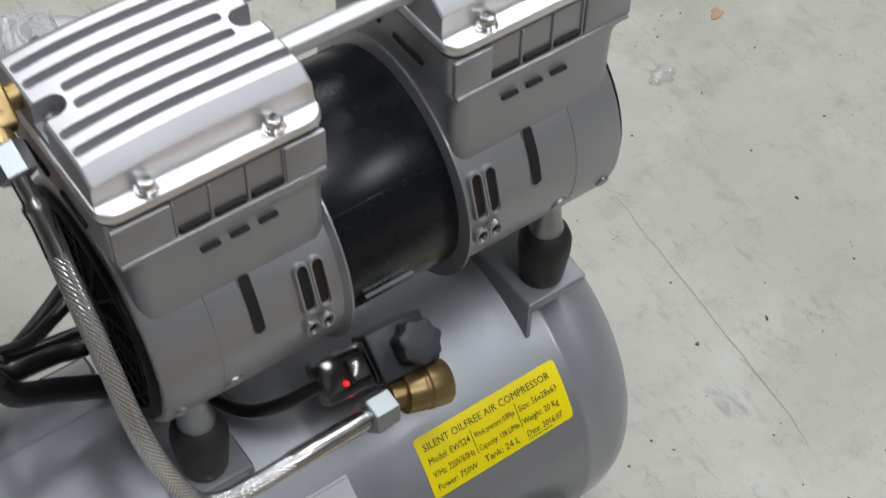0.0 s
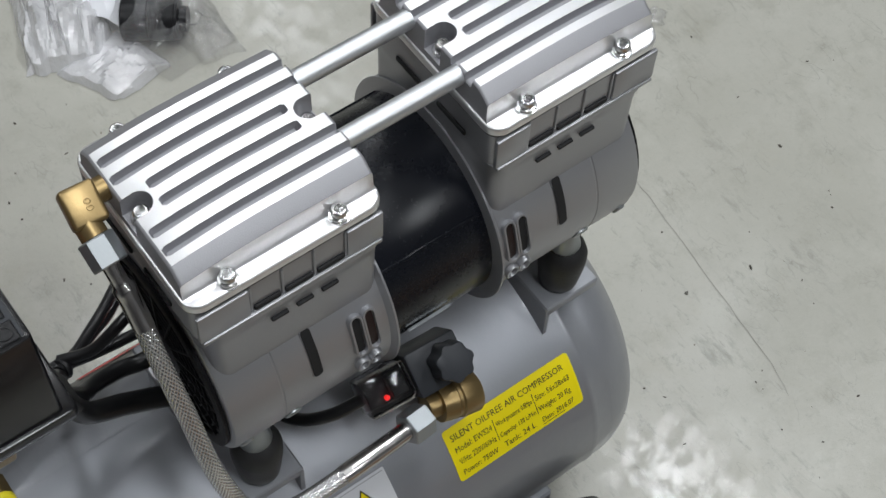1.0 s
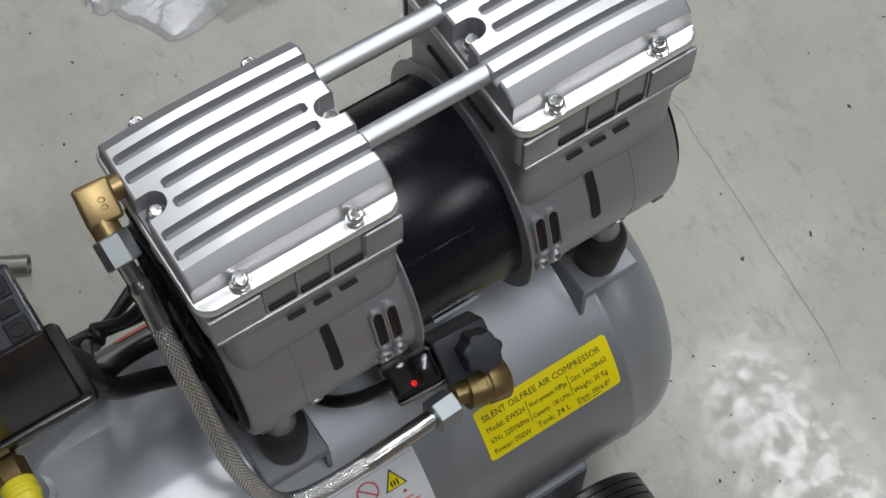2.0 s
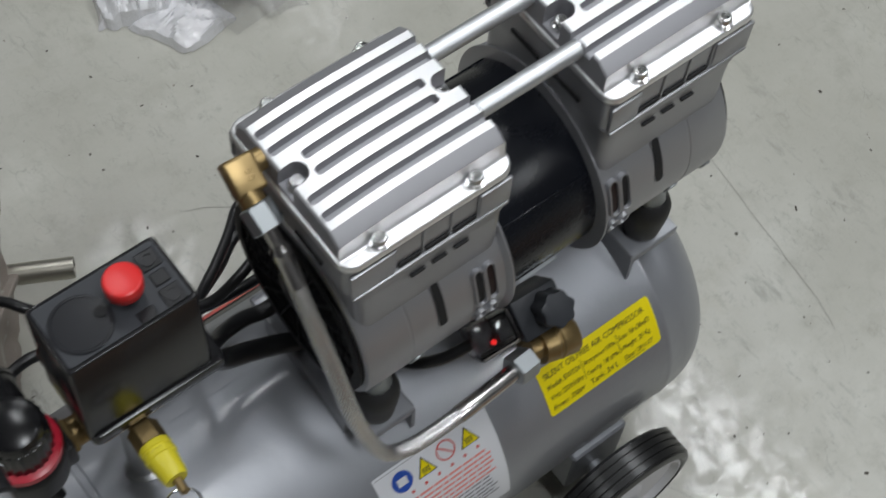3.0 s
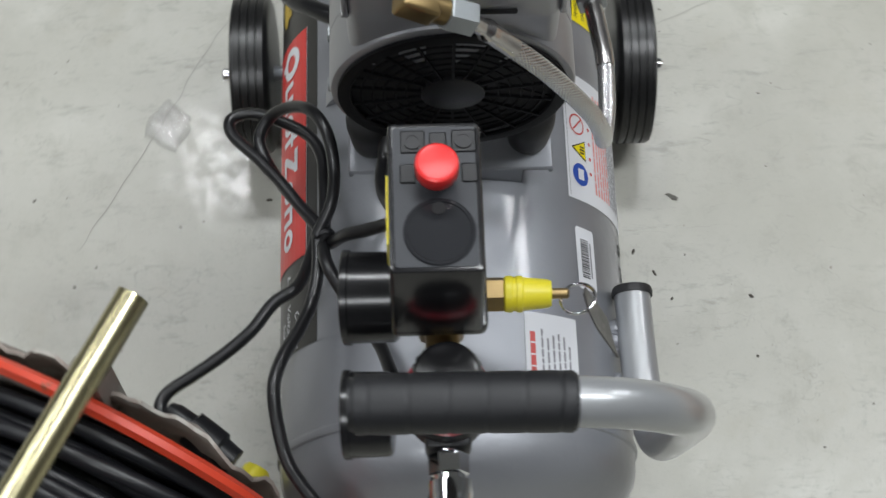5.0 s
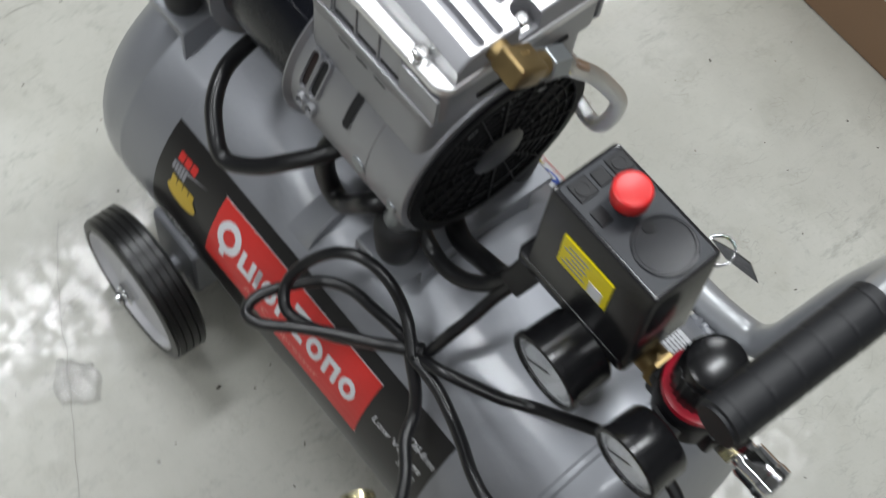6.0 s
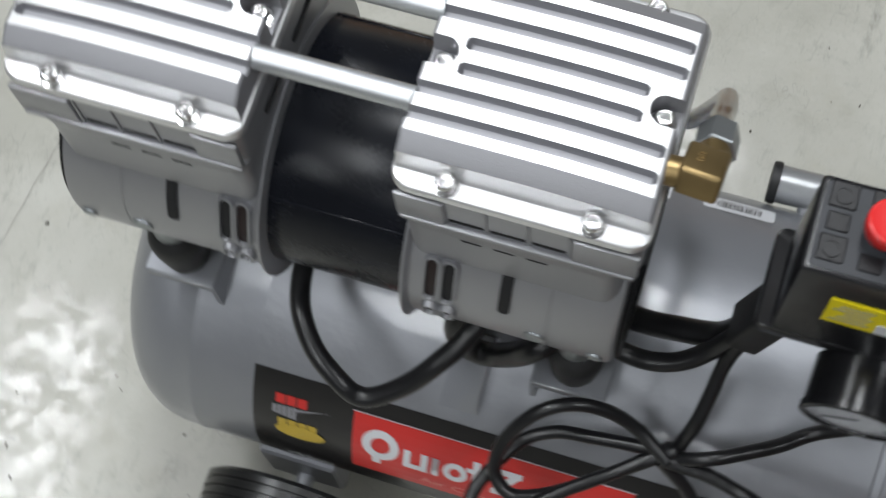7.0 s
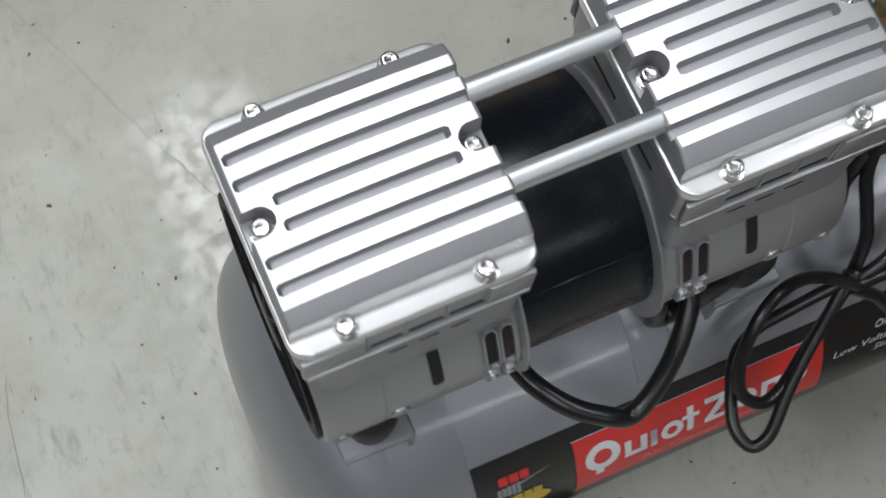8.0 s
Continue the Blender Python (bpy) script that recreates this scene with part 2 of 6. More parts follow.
def floor_material():
    """Sealed pale concrete: cloudy, scuffed and scratched, with polished and dull patches."""
    m = bpy.data.materials.new("sealed_concrete")
    m.use_nodes = True
    n, ln = m.node_tree.nodes, m.node_tree.links
    b = n["Principled BSDF"]
    tc = n.new("ShaderNodeTexCoord")

    def noise_tex(scale, detail, stretch=None, turn=0.0, rough=0.55):
        tex = n.new("ShaderNodeTexNoise")
        tex.inputs["Scale"].default_value, tex.inputs["Detail"].default_value = scale, detail
        tex.inputs["Roughness"].default_value = rough
        if stretch:
            mp = n.new("ShaderNodeMapping")
            mp.inputs["Scale"].default_value = stretch
            mp.inputs["Rotation"].default_value = (0, 0, radians(turn))
            ln.new(tc.outputs["Object"], mp.inputs[0])
            ln.new(mp.outputs[0], tex.inputs["Vector"])
        else:
            ln.new(tc.outputs["Object"], tex.inputs["Vector"])
        return tex.outputs[0]

    def ramp(value, lo, hi, c0, c1):
        r = n.new("ShaderNodeValToRGB")
        r.color_ramp.elements[0].position, r.color_ramp.elements[1].position = lo, hi
        r.color_ramp.elements[0].color, r.color_ramp.elements[1].color = (*c0, 1), (*c1, 1)
        ln.new(value, r.inputs[0])
        return r.outputs[0]

    def over(base, fac, color):
        mx = n.new("ShaderNodeMix")
        mx.data_type = "RGBA"
        ln.new(fac, mx.inputs[0])
        ln.new(base, mx.inputs[6])
        mx.inputs[7].default_value = (*color, 1)
        return mx.outputs[2]

    def times(a, k):
        mt = n.new("ShaderNodeMath")
        mt.operation = "MULTIPLY"
        ln.new(a, mt.inputs[0])
        if isinstance(k, float):
            mt.inputs[1].default_value = k
        else:
            ln.new(k, mt.inputs[1])
        return mt.outputs[0]

    k, w = (0, 0, 0), (1, 1, 1)
    col = ramp(noise_tex(5, 8), 0.3, 0.72, (0.375, 0.368, 0.318), (0.475, 0.468, 0.42))
    col = over(col, times(ramp(noise_tex(16, 9, rough=0.68), 0.55, 0.72, k, w), 0.35), (0.27, 0.265, 0.22))
    col = over(col, times(ramp(noise_tex(9, 6), 0.55, 0.72, k, w), 0.45), (0.56, 0.56, 0.51))
    col = over(col, times(ramp(noise_tex(24, 8, rough=0.72), 0.54, 0.66, k, w), 0.35), (0.29, 0.28, 0.235))
    patch = ramp(noise_tex(4.5, 4), 0.34, 0.56, k, w)
    for turn, scale, cut in ((25, 30, 0.60), (-50, 34, 0.61), (80, 26, 0.61), (5, 40, 0.62), (-20, 22, 0.62), (55, 28, 0.61), (-70, 62, 0.60), (38, 75, 0.61), (-5, 55, 0.615)):
        scr = ramp(noise_tex(scale, 6, (1, 0.3, 1), turn, 0.74), cut, cut + 0.08, k, w)
        col = over(col, times(times(scr, patch), 0.42), (0.19, 0.185, 0.16))
    col = over(col, times(times(ramp(noise_tex(42, 9, rough=0.8), 0.57, 0.66, k, w), patch), 0.45), (0.22, 0.215, 0.19))
    # hairline scratches: warped cell borders, broken up
    for scale, wide, turn in ((17, 0.012, 65), (26, 0.014, -35)):
        warp = n.new("ShaderNodeTexNoise")
        warp.inputs["Scale"].default_value, warp.inputs["Detail"].default_value = scale * 0.8, 4
        mp = n.new("ShaderNodeMapping")
        mp.inputs["Rotation"].default_value = (0, 0, radians(turn))
        mp.inputs["Scale"].default_value = (1, 0.45, 1)
        ln.new(tc.outputs["Object"], mp.inputs[0])
        ln.new(mp.outputs[0], warp.inputs["Vector"])
        blend = n.new("ShaderNodeMix")
        blend.data_type = "VECTOR"
        blend.inputs[0].default_value = 0.16
        ln.new(mp.outputs[0], blend.inputs[4])
        ln.new(warp.outputs["Color"], blend.inputs[5])
        cell = n.new("ShaderNodeTexVoronoi")
        cell.feature = "DISTANCE_TO_EDGE"
        cell.inputs["Scale"].default_value = scale
        ln.new(blend.outputs[1], cell.inputs["Vector"])
        hair = ramp(cell.outputs["Distance"], 0.0, wide, w, k)
        broken = ramp(noise_tex(scale * 0.9, 5, None, 0, 0.65), 0.5, 0.62, k, w)
        col = over(col, times(times(hair, broken), 0.34), (0.16, 0.155, 0.135))
    col = over(col, times(ramp(noise_tex(11, 8, rough=0.7), 0.56, 0.74, k, w), 0.28), (0.33, 0.30, 0.22))
    col = over(col, times(ramp(noise_tex(75, 3), 0.735, 0.76, k, w), 0.8), (0.13, 0.10, 0.08))
    col = over(col, times(ramp(noise_tex(300, 3), 0.62, 0.75, k, w), 0.25), (0.25, 0.24, 0.2))
    ln.new(col, b.inputs["Base Color"])
    rg = n.new("ShaderNodeMapRange")
    rg.inputs[1].default_value, rg.inputs[2].default_value = 0.35, 0.65
    rg.inputs[3].default_value, rg.inputs[4].default_value = 0.30, 0.50
    ln.new(noise_tex(70, 7, rough=0.7), rg.inputs[0])
    ln.new(rg.outputs[0], b.inputs["Roughness"])
    sealed = ramp(noise_tex(58, 11, rough=0.80), 0.455, 0.59, k, (0.54, 0.54, 0.54))
    ln.new(sealed, b.inputs["Coat Weight"])
    b.inputs["Coat Roughness"].default_value = 0.11
    bp = n.new("ShaderNodeBump")
    bp.inputs["Strength"].default_value, bp.inputs["Distance"].default_value = 0.32, 0.0012
    ln.new(noise_tex(95, 8, rough=0.72), bp.inputs["Height"])
    ln.new(bp.outputs[0], b.inputs["Normal"])
    return m


M_FLOOR = floor_material()

# ---- builders ----


def part(name, bm, mat, parent=None, label="", smooth=None):
    """Links a bmesh as one mesh object under a thing or a part. smooth: the sharpest angle that is shaded smooth."""
    mesh = bpy.data.meshes.new(name)
    bmesh.ops.recalc_face_normals(bm, faces=bm.faces)
    if smooth is not None:
        lim = radians(smooth)
        for f in bm.faces:
            f.smooth = True
        for e in bm.edges:
            if len(e.link_faces) == 2 and e.calc_face_angle(0) > lim:
                e.smooth = False
    bm.to_mesh(mesh)
    bm.free()
    for m in mat if isinstance(mat, (list, tuple)) else [mat]:
        mesh.materials.append(m)
    ob = new(name, mesh)
    if parent is not None:
        ob.parent = parent
        if parent.type == "EMPTY":
            ob.matrix_parent_inverse = Matrix.Translation(-parent.location)
    if label:
        tagged(ob, label)
    return ob


def thing(name, x, y, z, label, category, group=""):
    ob = new(name)
    ob.location = (x, y, z)
    ob.empty_display_size = 0.05
    return tagged(ob, label, category, group)


def block(bm, lo, hi, bevel=0.0, seg=2, matrix=None):
    """A box from corner to corner with rounded edges, added to bm."""
    lo, hi = Vector(lo), Vector(hi)
    made = bmesh.ops.create_cube(bm, size=1, matrix=Matrix.Translation((lo + hi) / 2) @ Matrix.Diagonal((*(hi - lo), 1)))
    verts = made["verts"]
    if bevel:
        edges = list({e for v in verts for e in v.link_edges})
        res = bmesh.ops.bevel(bm, geom=edges, offset=bevel, segments=seg, affect="EDGES", profile=0.5)
        verts = list({v for f in res["faces"] for v in f.verts} | {v for v in verts if v.is_valid})
    if matrix:
        bmesh.ops.transform(bm, matrix=matrix, verts=verts)
    return verts


def frame_along(d):
    return Vector(d).to_track_quat("Z", "Y").to_matrix().to_4x4()


def lathe(bm, profile, origin, axis, seg=32, cap=True):
    """Turns a profile of (along, radius) about an axis through origin."""
    m = Matrix.Translation(origin) @ frame_along(axis)
    rings = []
    for a, r in profile:
        rings.append([bm.verts.new(m @ Vector((r * math.cos(2 * math.pi * i / seg), r * math.sin(2 * math.pi * i / seg), a))) for i in range(seg)])
    for r0, r1 in zip(rings, rings[1:]):
        for i in range(seg):
            bm.faces.new((r0[i], r0[(i + 1) % seg], r1[(i + 1) % seg], r1[i]))
    if cap:
        bm.faces.new(rings[0][::-1])
        bm.faces.new(rings[-1])
    return [v for r in rings for v in r]


def hexagon(bm, origin, axis, a0, a1, across, turn=0.0, chamfer=0.0008):
    m = Matrix.Translation(origin) @ frame_along(axis) @ pose(0, 0, 0, 0, 0, turn)
    r = across / math.sqrt(3)
    rings = []
    for a, q in ((a0, r - chamfer), (a0 + chamfer, r), (a1 - chamfer, r), (a1, r - chamfer)):
        rings.append([bm.verts.new(m @ Vector((q * math.cos(math.pi / 3 * i), q * math.sin(math.pi / 3 * i), a))) for i in range(6)])
    for r0, r1 in zip(rings, rings[1:]):
        for i in range(6):
            bm.faces.new((r0[i], r0[(i + 1) % 6], r1[(i + 1) % 6], r1[i]))
    bm.faces.new(rings[0][::-1])
    bm.faces.new(rings[-1])


def smooth_path(points, steps=8):
    """A rounded line through points (Catmull-Rom)."""
    p = [Vector(q) for q in points]
    p = [2 * p[0] - p[1], *p, 2 * p[-1] - p[-2]]
    out = []
    for i in range(1, len(p) - 2):
        a, b, c, d = p[i - 1 : i + 3]
        for s in range(steps):
            t = s / steps
            out.append(0.5 * (2 * b + (c - a) * t + (2 * a - 5 * b + 4 * c - d) * t * t + (3 * b - 3 * c + d - a) * t**3))
    out.append(p[-2])
    return out


def sweep(bm, path, radius, seg=12, cap=True, uv=False):
    """A round tube along a path; radius may be a function of the share of its length."""
    n = len(path)
    tang = [(path[min(i + 1, n - 1)] - path[max(i - 1, 0)]).normalized() for i in range(n)]
    up = tang[0].orthogonal().normalized()
    rings, length, lens = [], 0.0, []
    for i, (p, t) in enumerate(zip(path, tang)):
        if i:
            length += (p - path[i - 1]).length
        lens.append(length)
        up = (up - t * up.dot(t)).normalized()
        side = t.cross(up)
        r = radius(i / (n - 1)) if callable(radius) else radius
        rings.append([bm.verts.new(p + r * (math.cos(2 * math.pi * k / seg) * up + math.sin(2 * math.pi * k / seg) * side)) for k in range(seg)])
    layer = bm.loops.layers.uv.new("UVMap") if uv else None
    for i in range(n - 1):
        for k in range(seg):
            f = bm.faces.new((rings[i][k], rings[i][(k + 1) % seg], rings[i + 1][(k + 1) % seg], rings[i + 1][k]))
            if layer:
                for loop, (u, v) in zip(f.loops, ((k, lens[i]), (k + 1, lens[i]), (k + 1, lens[i + 1]), (k, lens[i + 1]))):
                    loop[layer].uv = (u / seg, v)
    if cap:
        bm.faces.new(rings[0][::-1])
        bm.faces.new(rings[-1])


def rounded(hx, hy, r, seg=6):
    """The outline of a rectangle with round corners."""
    pts = []
    for cx, cy, a0 in ((hx - r, hy - r, 0), (-hx + r, hy - r, 90), (-hx + r, -hy + r, 180), (hx - r, -hy + r, 270)):
        for i in range(seg + 1):
            a = radians(a0 + 90 * i / seg)
            pts.append((cx + r * math.cos(a), cy + r * math.sin(a)))
    return pts


def slab(bm, outline, z0, z1, edge=0.0, matrix=None):
    """A plate of an outline, with a small rounding of its top and bottom edges."""
    c = Vector((sum(p[0] for p in outline), sum(p[1] for p in outline))) / len(outline)
    levels = [(z0, edge), (z0 + edge, 0), (z1 - edge, 0), (z1 - edge * 0.3, edge * 0.3), (z1, edge)] if edge else [(z0, 0), (z1, 0)]
    rings = []
    for z, inset in levels:
        ring = []
        for x, y in outline:
            d = Vector((x, y)) - c
            q = c + d * (1 - inset / max(d.length, 1e-6))
            v = Vector((q.x, q.y, z))
            ring.append(bm.verts.new(matrix @ v if matrix else v))
        rings.append(ring)
    k = len(outline)
    for r0, r1 in zip(rings, rings[1:]):
        for i in range(k):
            bm.faces.new((r0[i], r0[(i + 1) % k], r1[(i + 1) % k], r1[i]))
    bm.faces.new(rings[0][::-1])
    bm.faces.new(rings[-1])


def text_shape(text, size=1.0):
    """Vertices and faces of a line of built-in type, its width, with its left end at 0 and its baseline at 0."""
    curve = bpy.data.curves.new("type", "FONT")
    curve.body, curve.resolution_u = text, 2
    ob = bpy.data.objects.new("type", curve)
    scene.collection.objects.link(ob)
    bpy.context.view_layer.update()
    mesh = ob.to_mesh()
    verts = [(v.co.x * size, v.co.y * size) for v in mesh.vertices]
    faces = [tuple(p.vertices) for p in mesh.polygons]
    ob.to_mesh_clear()
    bpy.data.objects.remove(ob)
    bpy.data.curves.remove(curve)
    return verts, faces, max((v[0] for v in verts), default=0)


# ---- the room ----
bm = bmesh.new()
block(bm, (-5, -5, -0.1), (5, 5, 0))
tagged(part("floor", bm, M_FLOOR), "pale scuffed concrete workshop floor with scratches and stains", "floor", kind="structure")
for name, lo, hi in (("wall_north", (-5.1, 5, -0.1), (5.1, 5.1, 3.2)), ("wall_south", (-5.1, -5.1, -0.1), (5.1, -5, 3.2)),
                     ("wall_east", (5, -5, -0.1), (5.1, 5, 3.2)), ("wall_west", (-5.1, -5, -0.1), (-5, 5, 3.2)), ("ceiling", (-5.1, -5.1, 3.2), (5.1, 5.1, 3.3))):
    bm = bmesh.new()
    block(bm, lo, hi)
    tagged(part(name, bm, M_WALL), "plain pale painted workshop " + name.split("_")[0], name.split("_")[0], kind="structure")


def floor_crack(points, width):
    """A hairline joint: a shallow dark groove with wandering sides."""
    path = smooth_path([(x, y, 0.0004) for x, y in points], 10)
    bm = bmesh.new()
    rows = []
    for i, p in enumerate(path):
        t = (path[min(i + 1, len(path) - 1)] - path[max(i - 1, 0)]).normalized()
        side = Vector((-t.y, t.x, 0))
        wob = 0.0022 * noise.noise(p * 60)
        w = width * (0.55 + 0.6 * abs(noise.noise(p * 140)))
        rows.append((bm.verts.new(p + side * (wob - w)), bm.verts.new(p + side * (wob + w))))
    for a, b in zip(rows, rows[1:]):
        bm.faces.new((a[0], a[1], b[1], b[0]))
    return tagged(part("floor_crack", bm, M_CRACK), "thin dark hairline crack in the concrete floor", "crack", "floor cracks", "structure")


M_CRACK = material("crack_dirt", (0.335, 0.33, 0.295), 0.8, 0.0, 0.4, 60, 600, 0.1)
floor_crack([(0.09, -0.13), (0.107, -0.166), (0.135, -0.225), (0.167, -0.298), (0.21, -0.40), (0.27, -0.52)], 0.00045)
floor_crack([(0.363, 0.14), (0.36, 0.12), (0.345, 0.0), (0.33, -0.11), (0.322, -0.14)], 0.00045)
floor_crack([(0.16, 0.165), (0.10, 0.203), (0.05, 0.228), (0.001, 0.255), (-0.08, 0.30)], 0.00045)


def floor_specks():
    """Grit and small dark crumbs lying about the floor, as one scatter."""
    rng = random.Random(7)
    bm = bmesh.new()
    for _ in range(520):
        x, y = rng.uniform(-0.7, 0.75), rng.uniform(-0.75, 0.8)
        r = rng.choice((0.0005, 0.0006, 0.0008, 0.0008, 0.0010, 0.0010, 0.0012, 0.0016))
        made = bmesh.ops.create_icosphere(bm, subdivisions=1, radius=r)
        m = pose(x, y, r * 0.25, 0, 0, rng.uniform(0, 360)) @ Matrix.Diagonal((rng.uniform(0.7, 2.2), rng.uniform(0.6, 1.1), 0.4, 1))
        bmesh.ops.transform(bm, matrix=m, verts=made["verts"])
    tagged(part("floor_grit", bm, M_GRIT), "small dark crumbs of grit scattered on the floor", "grit", kind="stuff")


M_GRIT = material("grit", (0.07, 0.06, 0.05), 0.8, 0.0, 0.5, 20, 600, 0.2)
floor_specks()


def smudge(name, x, y, w, h, turn, mat, label, seed):
    """A thin flattened scrap or stuck smear with a ragged outline."""
    rng = random.Random(seed)
    k = 22
    out = []
    for i in range(k):
        a = 2 * math.pi * i / k
        r = 1 + 0.35 * (rng.random() - 0.5) + 0.15 * math.sin(3 * a + seed)
        out.append((w / 2 * r * math.cos(a), h / 2 * r * math.sin(a)))
    bm = bmesh.new()
    slab(bm, out, 0.0003, 0.0011, 0.0003, pose(x, y, 0, 0, 0, turn))
    return tagged(part(name, bm, mat, smooth=50), label, "scrap", "floor scraps")


M_SCRAP = material("brown_paper", (0.42, 0.28, 0.18), 0.8, 0.0, 0.2, 60, 600, 0.2)
M_STAIN = material("dark_rubber_smear", (0.11, 0.105, 0.09), 0.7, 0.0, 0.4, 90, 600, 0.2)

# ---- the compressor ----
ZC, R = 0.1426, 0.1207      # tank axis height and radius
Z0 = 0.5080                 # top of the cylinder head flanges
HX = 0.0921                 # head centres lie at x = -HX and +HX
AX = 0.385                  # motor axis height
comp = thing("air_compressor", 0, 0, 0, "grey twin-cylinder oil-free air compressor with wheels standing on the concrete floor", "air compressor")


def tank_profile():
    pts = []
    xa, xb, da, db = -0.305, 0.109, 0.057, 0.064
    k = 14
    for i in range(k + 1):
        a = math.pi / 2 * i / k
        pts.append((xa - da * math.cos(a) ** 0.72, max(R * math.sin(a) ** 0.84, 0.0005)))
    pts += [(xa + 0.0008, R + 0.0015), (xa + 0.0030, R + 0.0018), (xa + 0.0056, R + 0.0014), (xa + 0.0068, R)]
    pts += [(xa + 0.1 * i, R) for i in range(1, 4)]
    pts += [(xb - 0.0068, R), (xb - 0.0050, R + 0.0005), (xb - 0.0030, R + 0.0007), (xb - 0.0010, R + 0.0005)]
    for i in range(k, -1, -1):
        a = math.pi / 2 * i / k
        pts.append((xb + db * math.cos(a) ** 0.76, max(R * math.sin(a) ** 0.70, 0.0005)))
    return pts


bm = bmesh.new()
lathe(bm, tank_profile(), (0, 0, ZC), (1, 0, 0), 96)
tank = part("tank", bm, M_TANK, comp, "grey enamelled pressure tank", smooth=40)


def on_tank(side, x, phi, lift):
    """A point of the tank's skin: side -1 is the rating plate's side; phi: degrees from the top."""
    a = radians(phi)
    return Vector((x, side * (R + lift) * math.sin(a), ZC + (R + lift) * math.cos(a)))


class Sticker:
    """A label laid on the tank. u runs along the reading direction and v up from its lower edge, in metres."""

    def __init__(self, name, side, x_left, phi_top, phi_low, width, mat, label, corner=0.003, skew=0.0):
        self.side, self.x, self.low = side, x_left, phi_low
        self.w, self.h, self.skew = width, radians(phi_low - phi_top) * R, skew
        bm = bmesh.new()
        rows = []
        c = corner
        vs = [c * (1 - math.cos(math.pi / 2 * i / 5)) for i in range(6)] if c else [0]
        mids = [c + (self.h - 2 * c) * i / 10 for i in range(1, 10)]
        vs = vs + mids + [self.h - q for q in reversed(vs)]
        for v in vs:
            d = min(v, self.h - v)
            inset = c - math.sqrt(max(0, c * c - (c - d) ** 2)) if c and d < c else 0
            rows.append([bm.verts.new(self.at(u, v, 0.0004)) for u in (inset, self.w / 2, self.w - inset)])
        for a, b in zip(rows, rows[1:]):
            for i in range(2):
                bm.faces.new((a[i], a[i + 1], b[i + 1], b[i]))
        self.ob = part(name, bm, mat, comp, label, smooth=60)

    def at(self, u, v, lift):
        return on_tank(self.side, self.x - self.side * u, self.low - math.degrees((v + self.skew * u) / R), lift)

    def patch(self, bm, outline, lift=0.0007):
        bm.faces.new([bm.verts.new(self.at(u, v, lift)) for u, v in outline])

    def bar(self, bm, u0, v0, u1, v1, lift=0.0007):
        self.patch(bm, ((u0, v0), (u1, v0), (u1, v1), (u0, v1)), lift)

    def disc(self, bm, u, v, r, inner=0.0, lift=0.0007, k=24):
        out = [(math.cos(2 * math.pi * i / k), math.sin(2 * math.pi * i / k)) for i in range(k)]
        if not inner:
            self.patch(bm, [(u + r * a, v + r * b) for a, b in out], lift)
            return
        ro = [bm.verts.new(self.at(u + r * a, v + r * b, lift)) for a, b in out]
        ri = [bm.verts.new(self.at(u + inner * a, v + inner * b, lift)) for a, b in out]
        for i in range(k):
            bm.faces.new((ro[i], ro[(i + 1) % k], ri[(i + 1) % k], ri[i]))

    def letter(self, bm, text, u, v, size, width=None, slant=0.0, lift=0.0008):
        verts, faces, w = text_shape(text, size)
        k = width / w if width and w else 1.0
        vs = [bm.verts.new(self.at(u + a * k + slant * b, v + b, lift)) for a, b in verts]
        for f in faces:
            try:
                bm.faces.new([vs[i] for i in f])
            except ValueError:
                pass

    def line(self, mat, text, *args):
        bm = bmesh.new()
        self.letter(bm, text, *args)
        part("lettering", bm, mat, self.ob)


# yellow rating plate
lab = Sticker("rating_label", -1, -0.0055, 42.0, 61.6, 0.1050, M_LAB_YELLOW, "yellow rating sticker with black print")
bm = bmesh.new()
lab.line(M_INK, "SILENT OILFREE AIR COMPRESSOR", 0.004, 0.0315, 0.0066, 0.094)
lab.line(M_INK, "Model: EWS24", 0.004, 0.0225, 0.0062, 0.030)
lab.line(M_INK, "V/Hz: 220V/60Hz", 0.004, 0.0135, 0.0062, 0.030)
lab.line(M_INK, "Power: 750W", 0.004, 0.0045, 0.0062, 0.029)
lab.line(M_INK, "Work pressure: 0.8Mpa", 0.0375, 0.0225, 0.0055, 0.030)
lab.line(M_INK, "Capacity: 138 L/Min", 0.0375, 0.0135, 0.0055, 0.030)
lab.line(M_INK, "Tank: 24 L", 0.0385, 0.0045, 0.0066, 0.026)
lab.line(M_INK, "Size: 56x28x63", 0.0705, 0.0225, 0.0060, 0.029)
lab.line(M_INK, "Weight: 20 Kg", 0.0705, 0.0135, 0.0060, 0.027)
lab.line(M_INK, "Date: 2016.07", 0.0705, 0.0045, 0.0060, 0.027)
lab.bar(bm, 0.0358, 0.0125, 0.0363, 0.0290)
part("rule_line", bm, M_INK, lab.ob)
bm = bmesh.new()
lab.bar(bm, 0.0690, 0.0125, 0.0695, 0.0290)
part("rule_line", bm, M_INK, lab.ob)
bm = bmesh.new()
lab.bar(bm, 0.0705, 0.0024, 0.089, 0.0029)
part("rule_line", bm, M_INK, lab.ob)

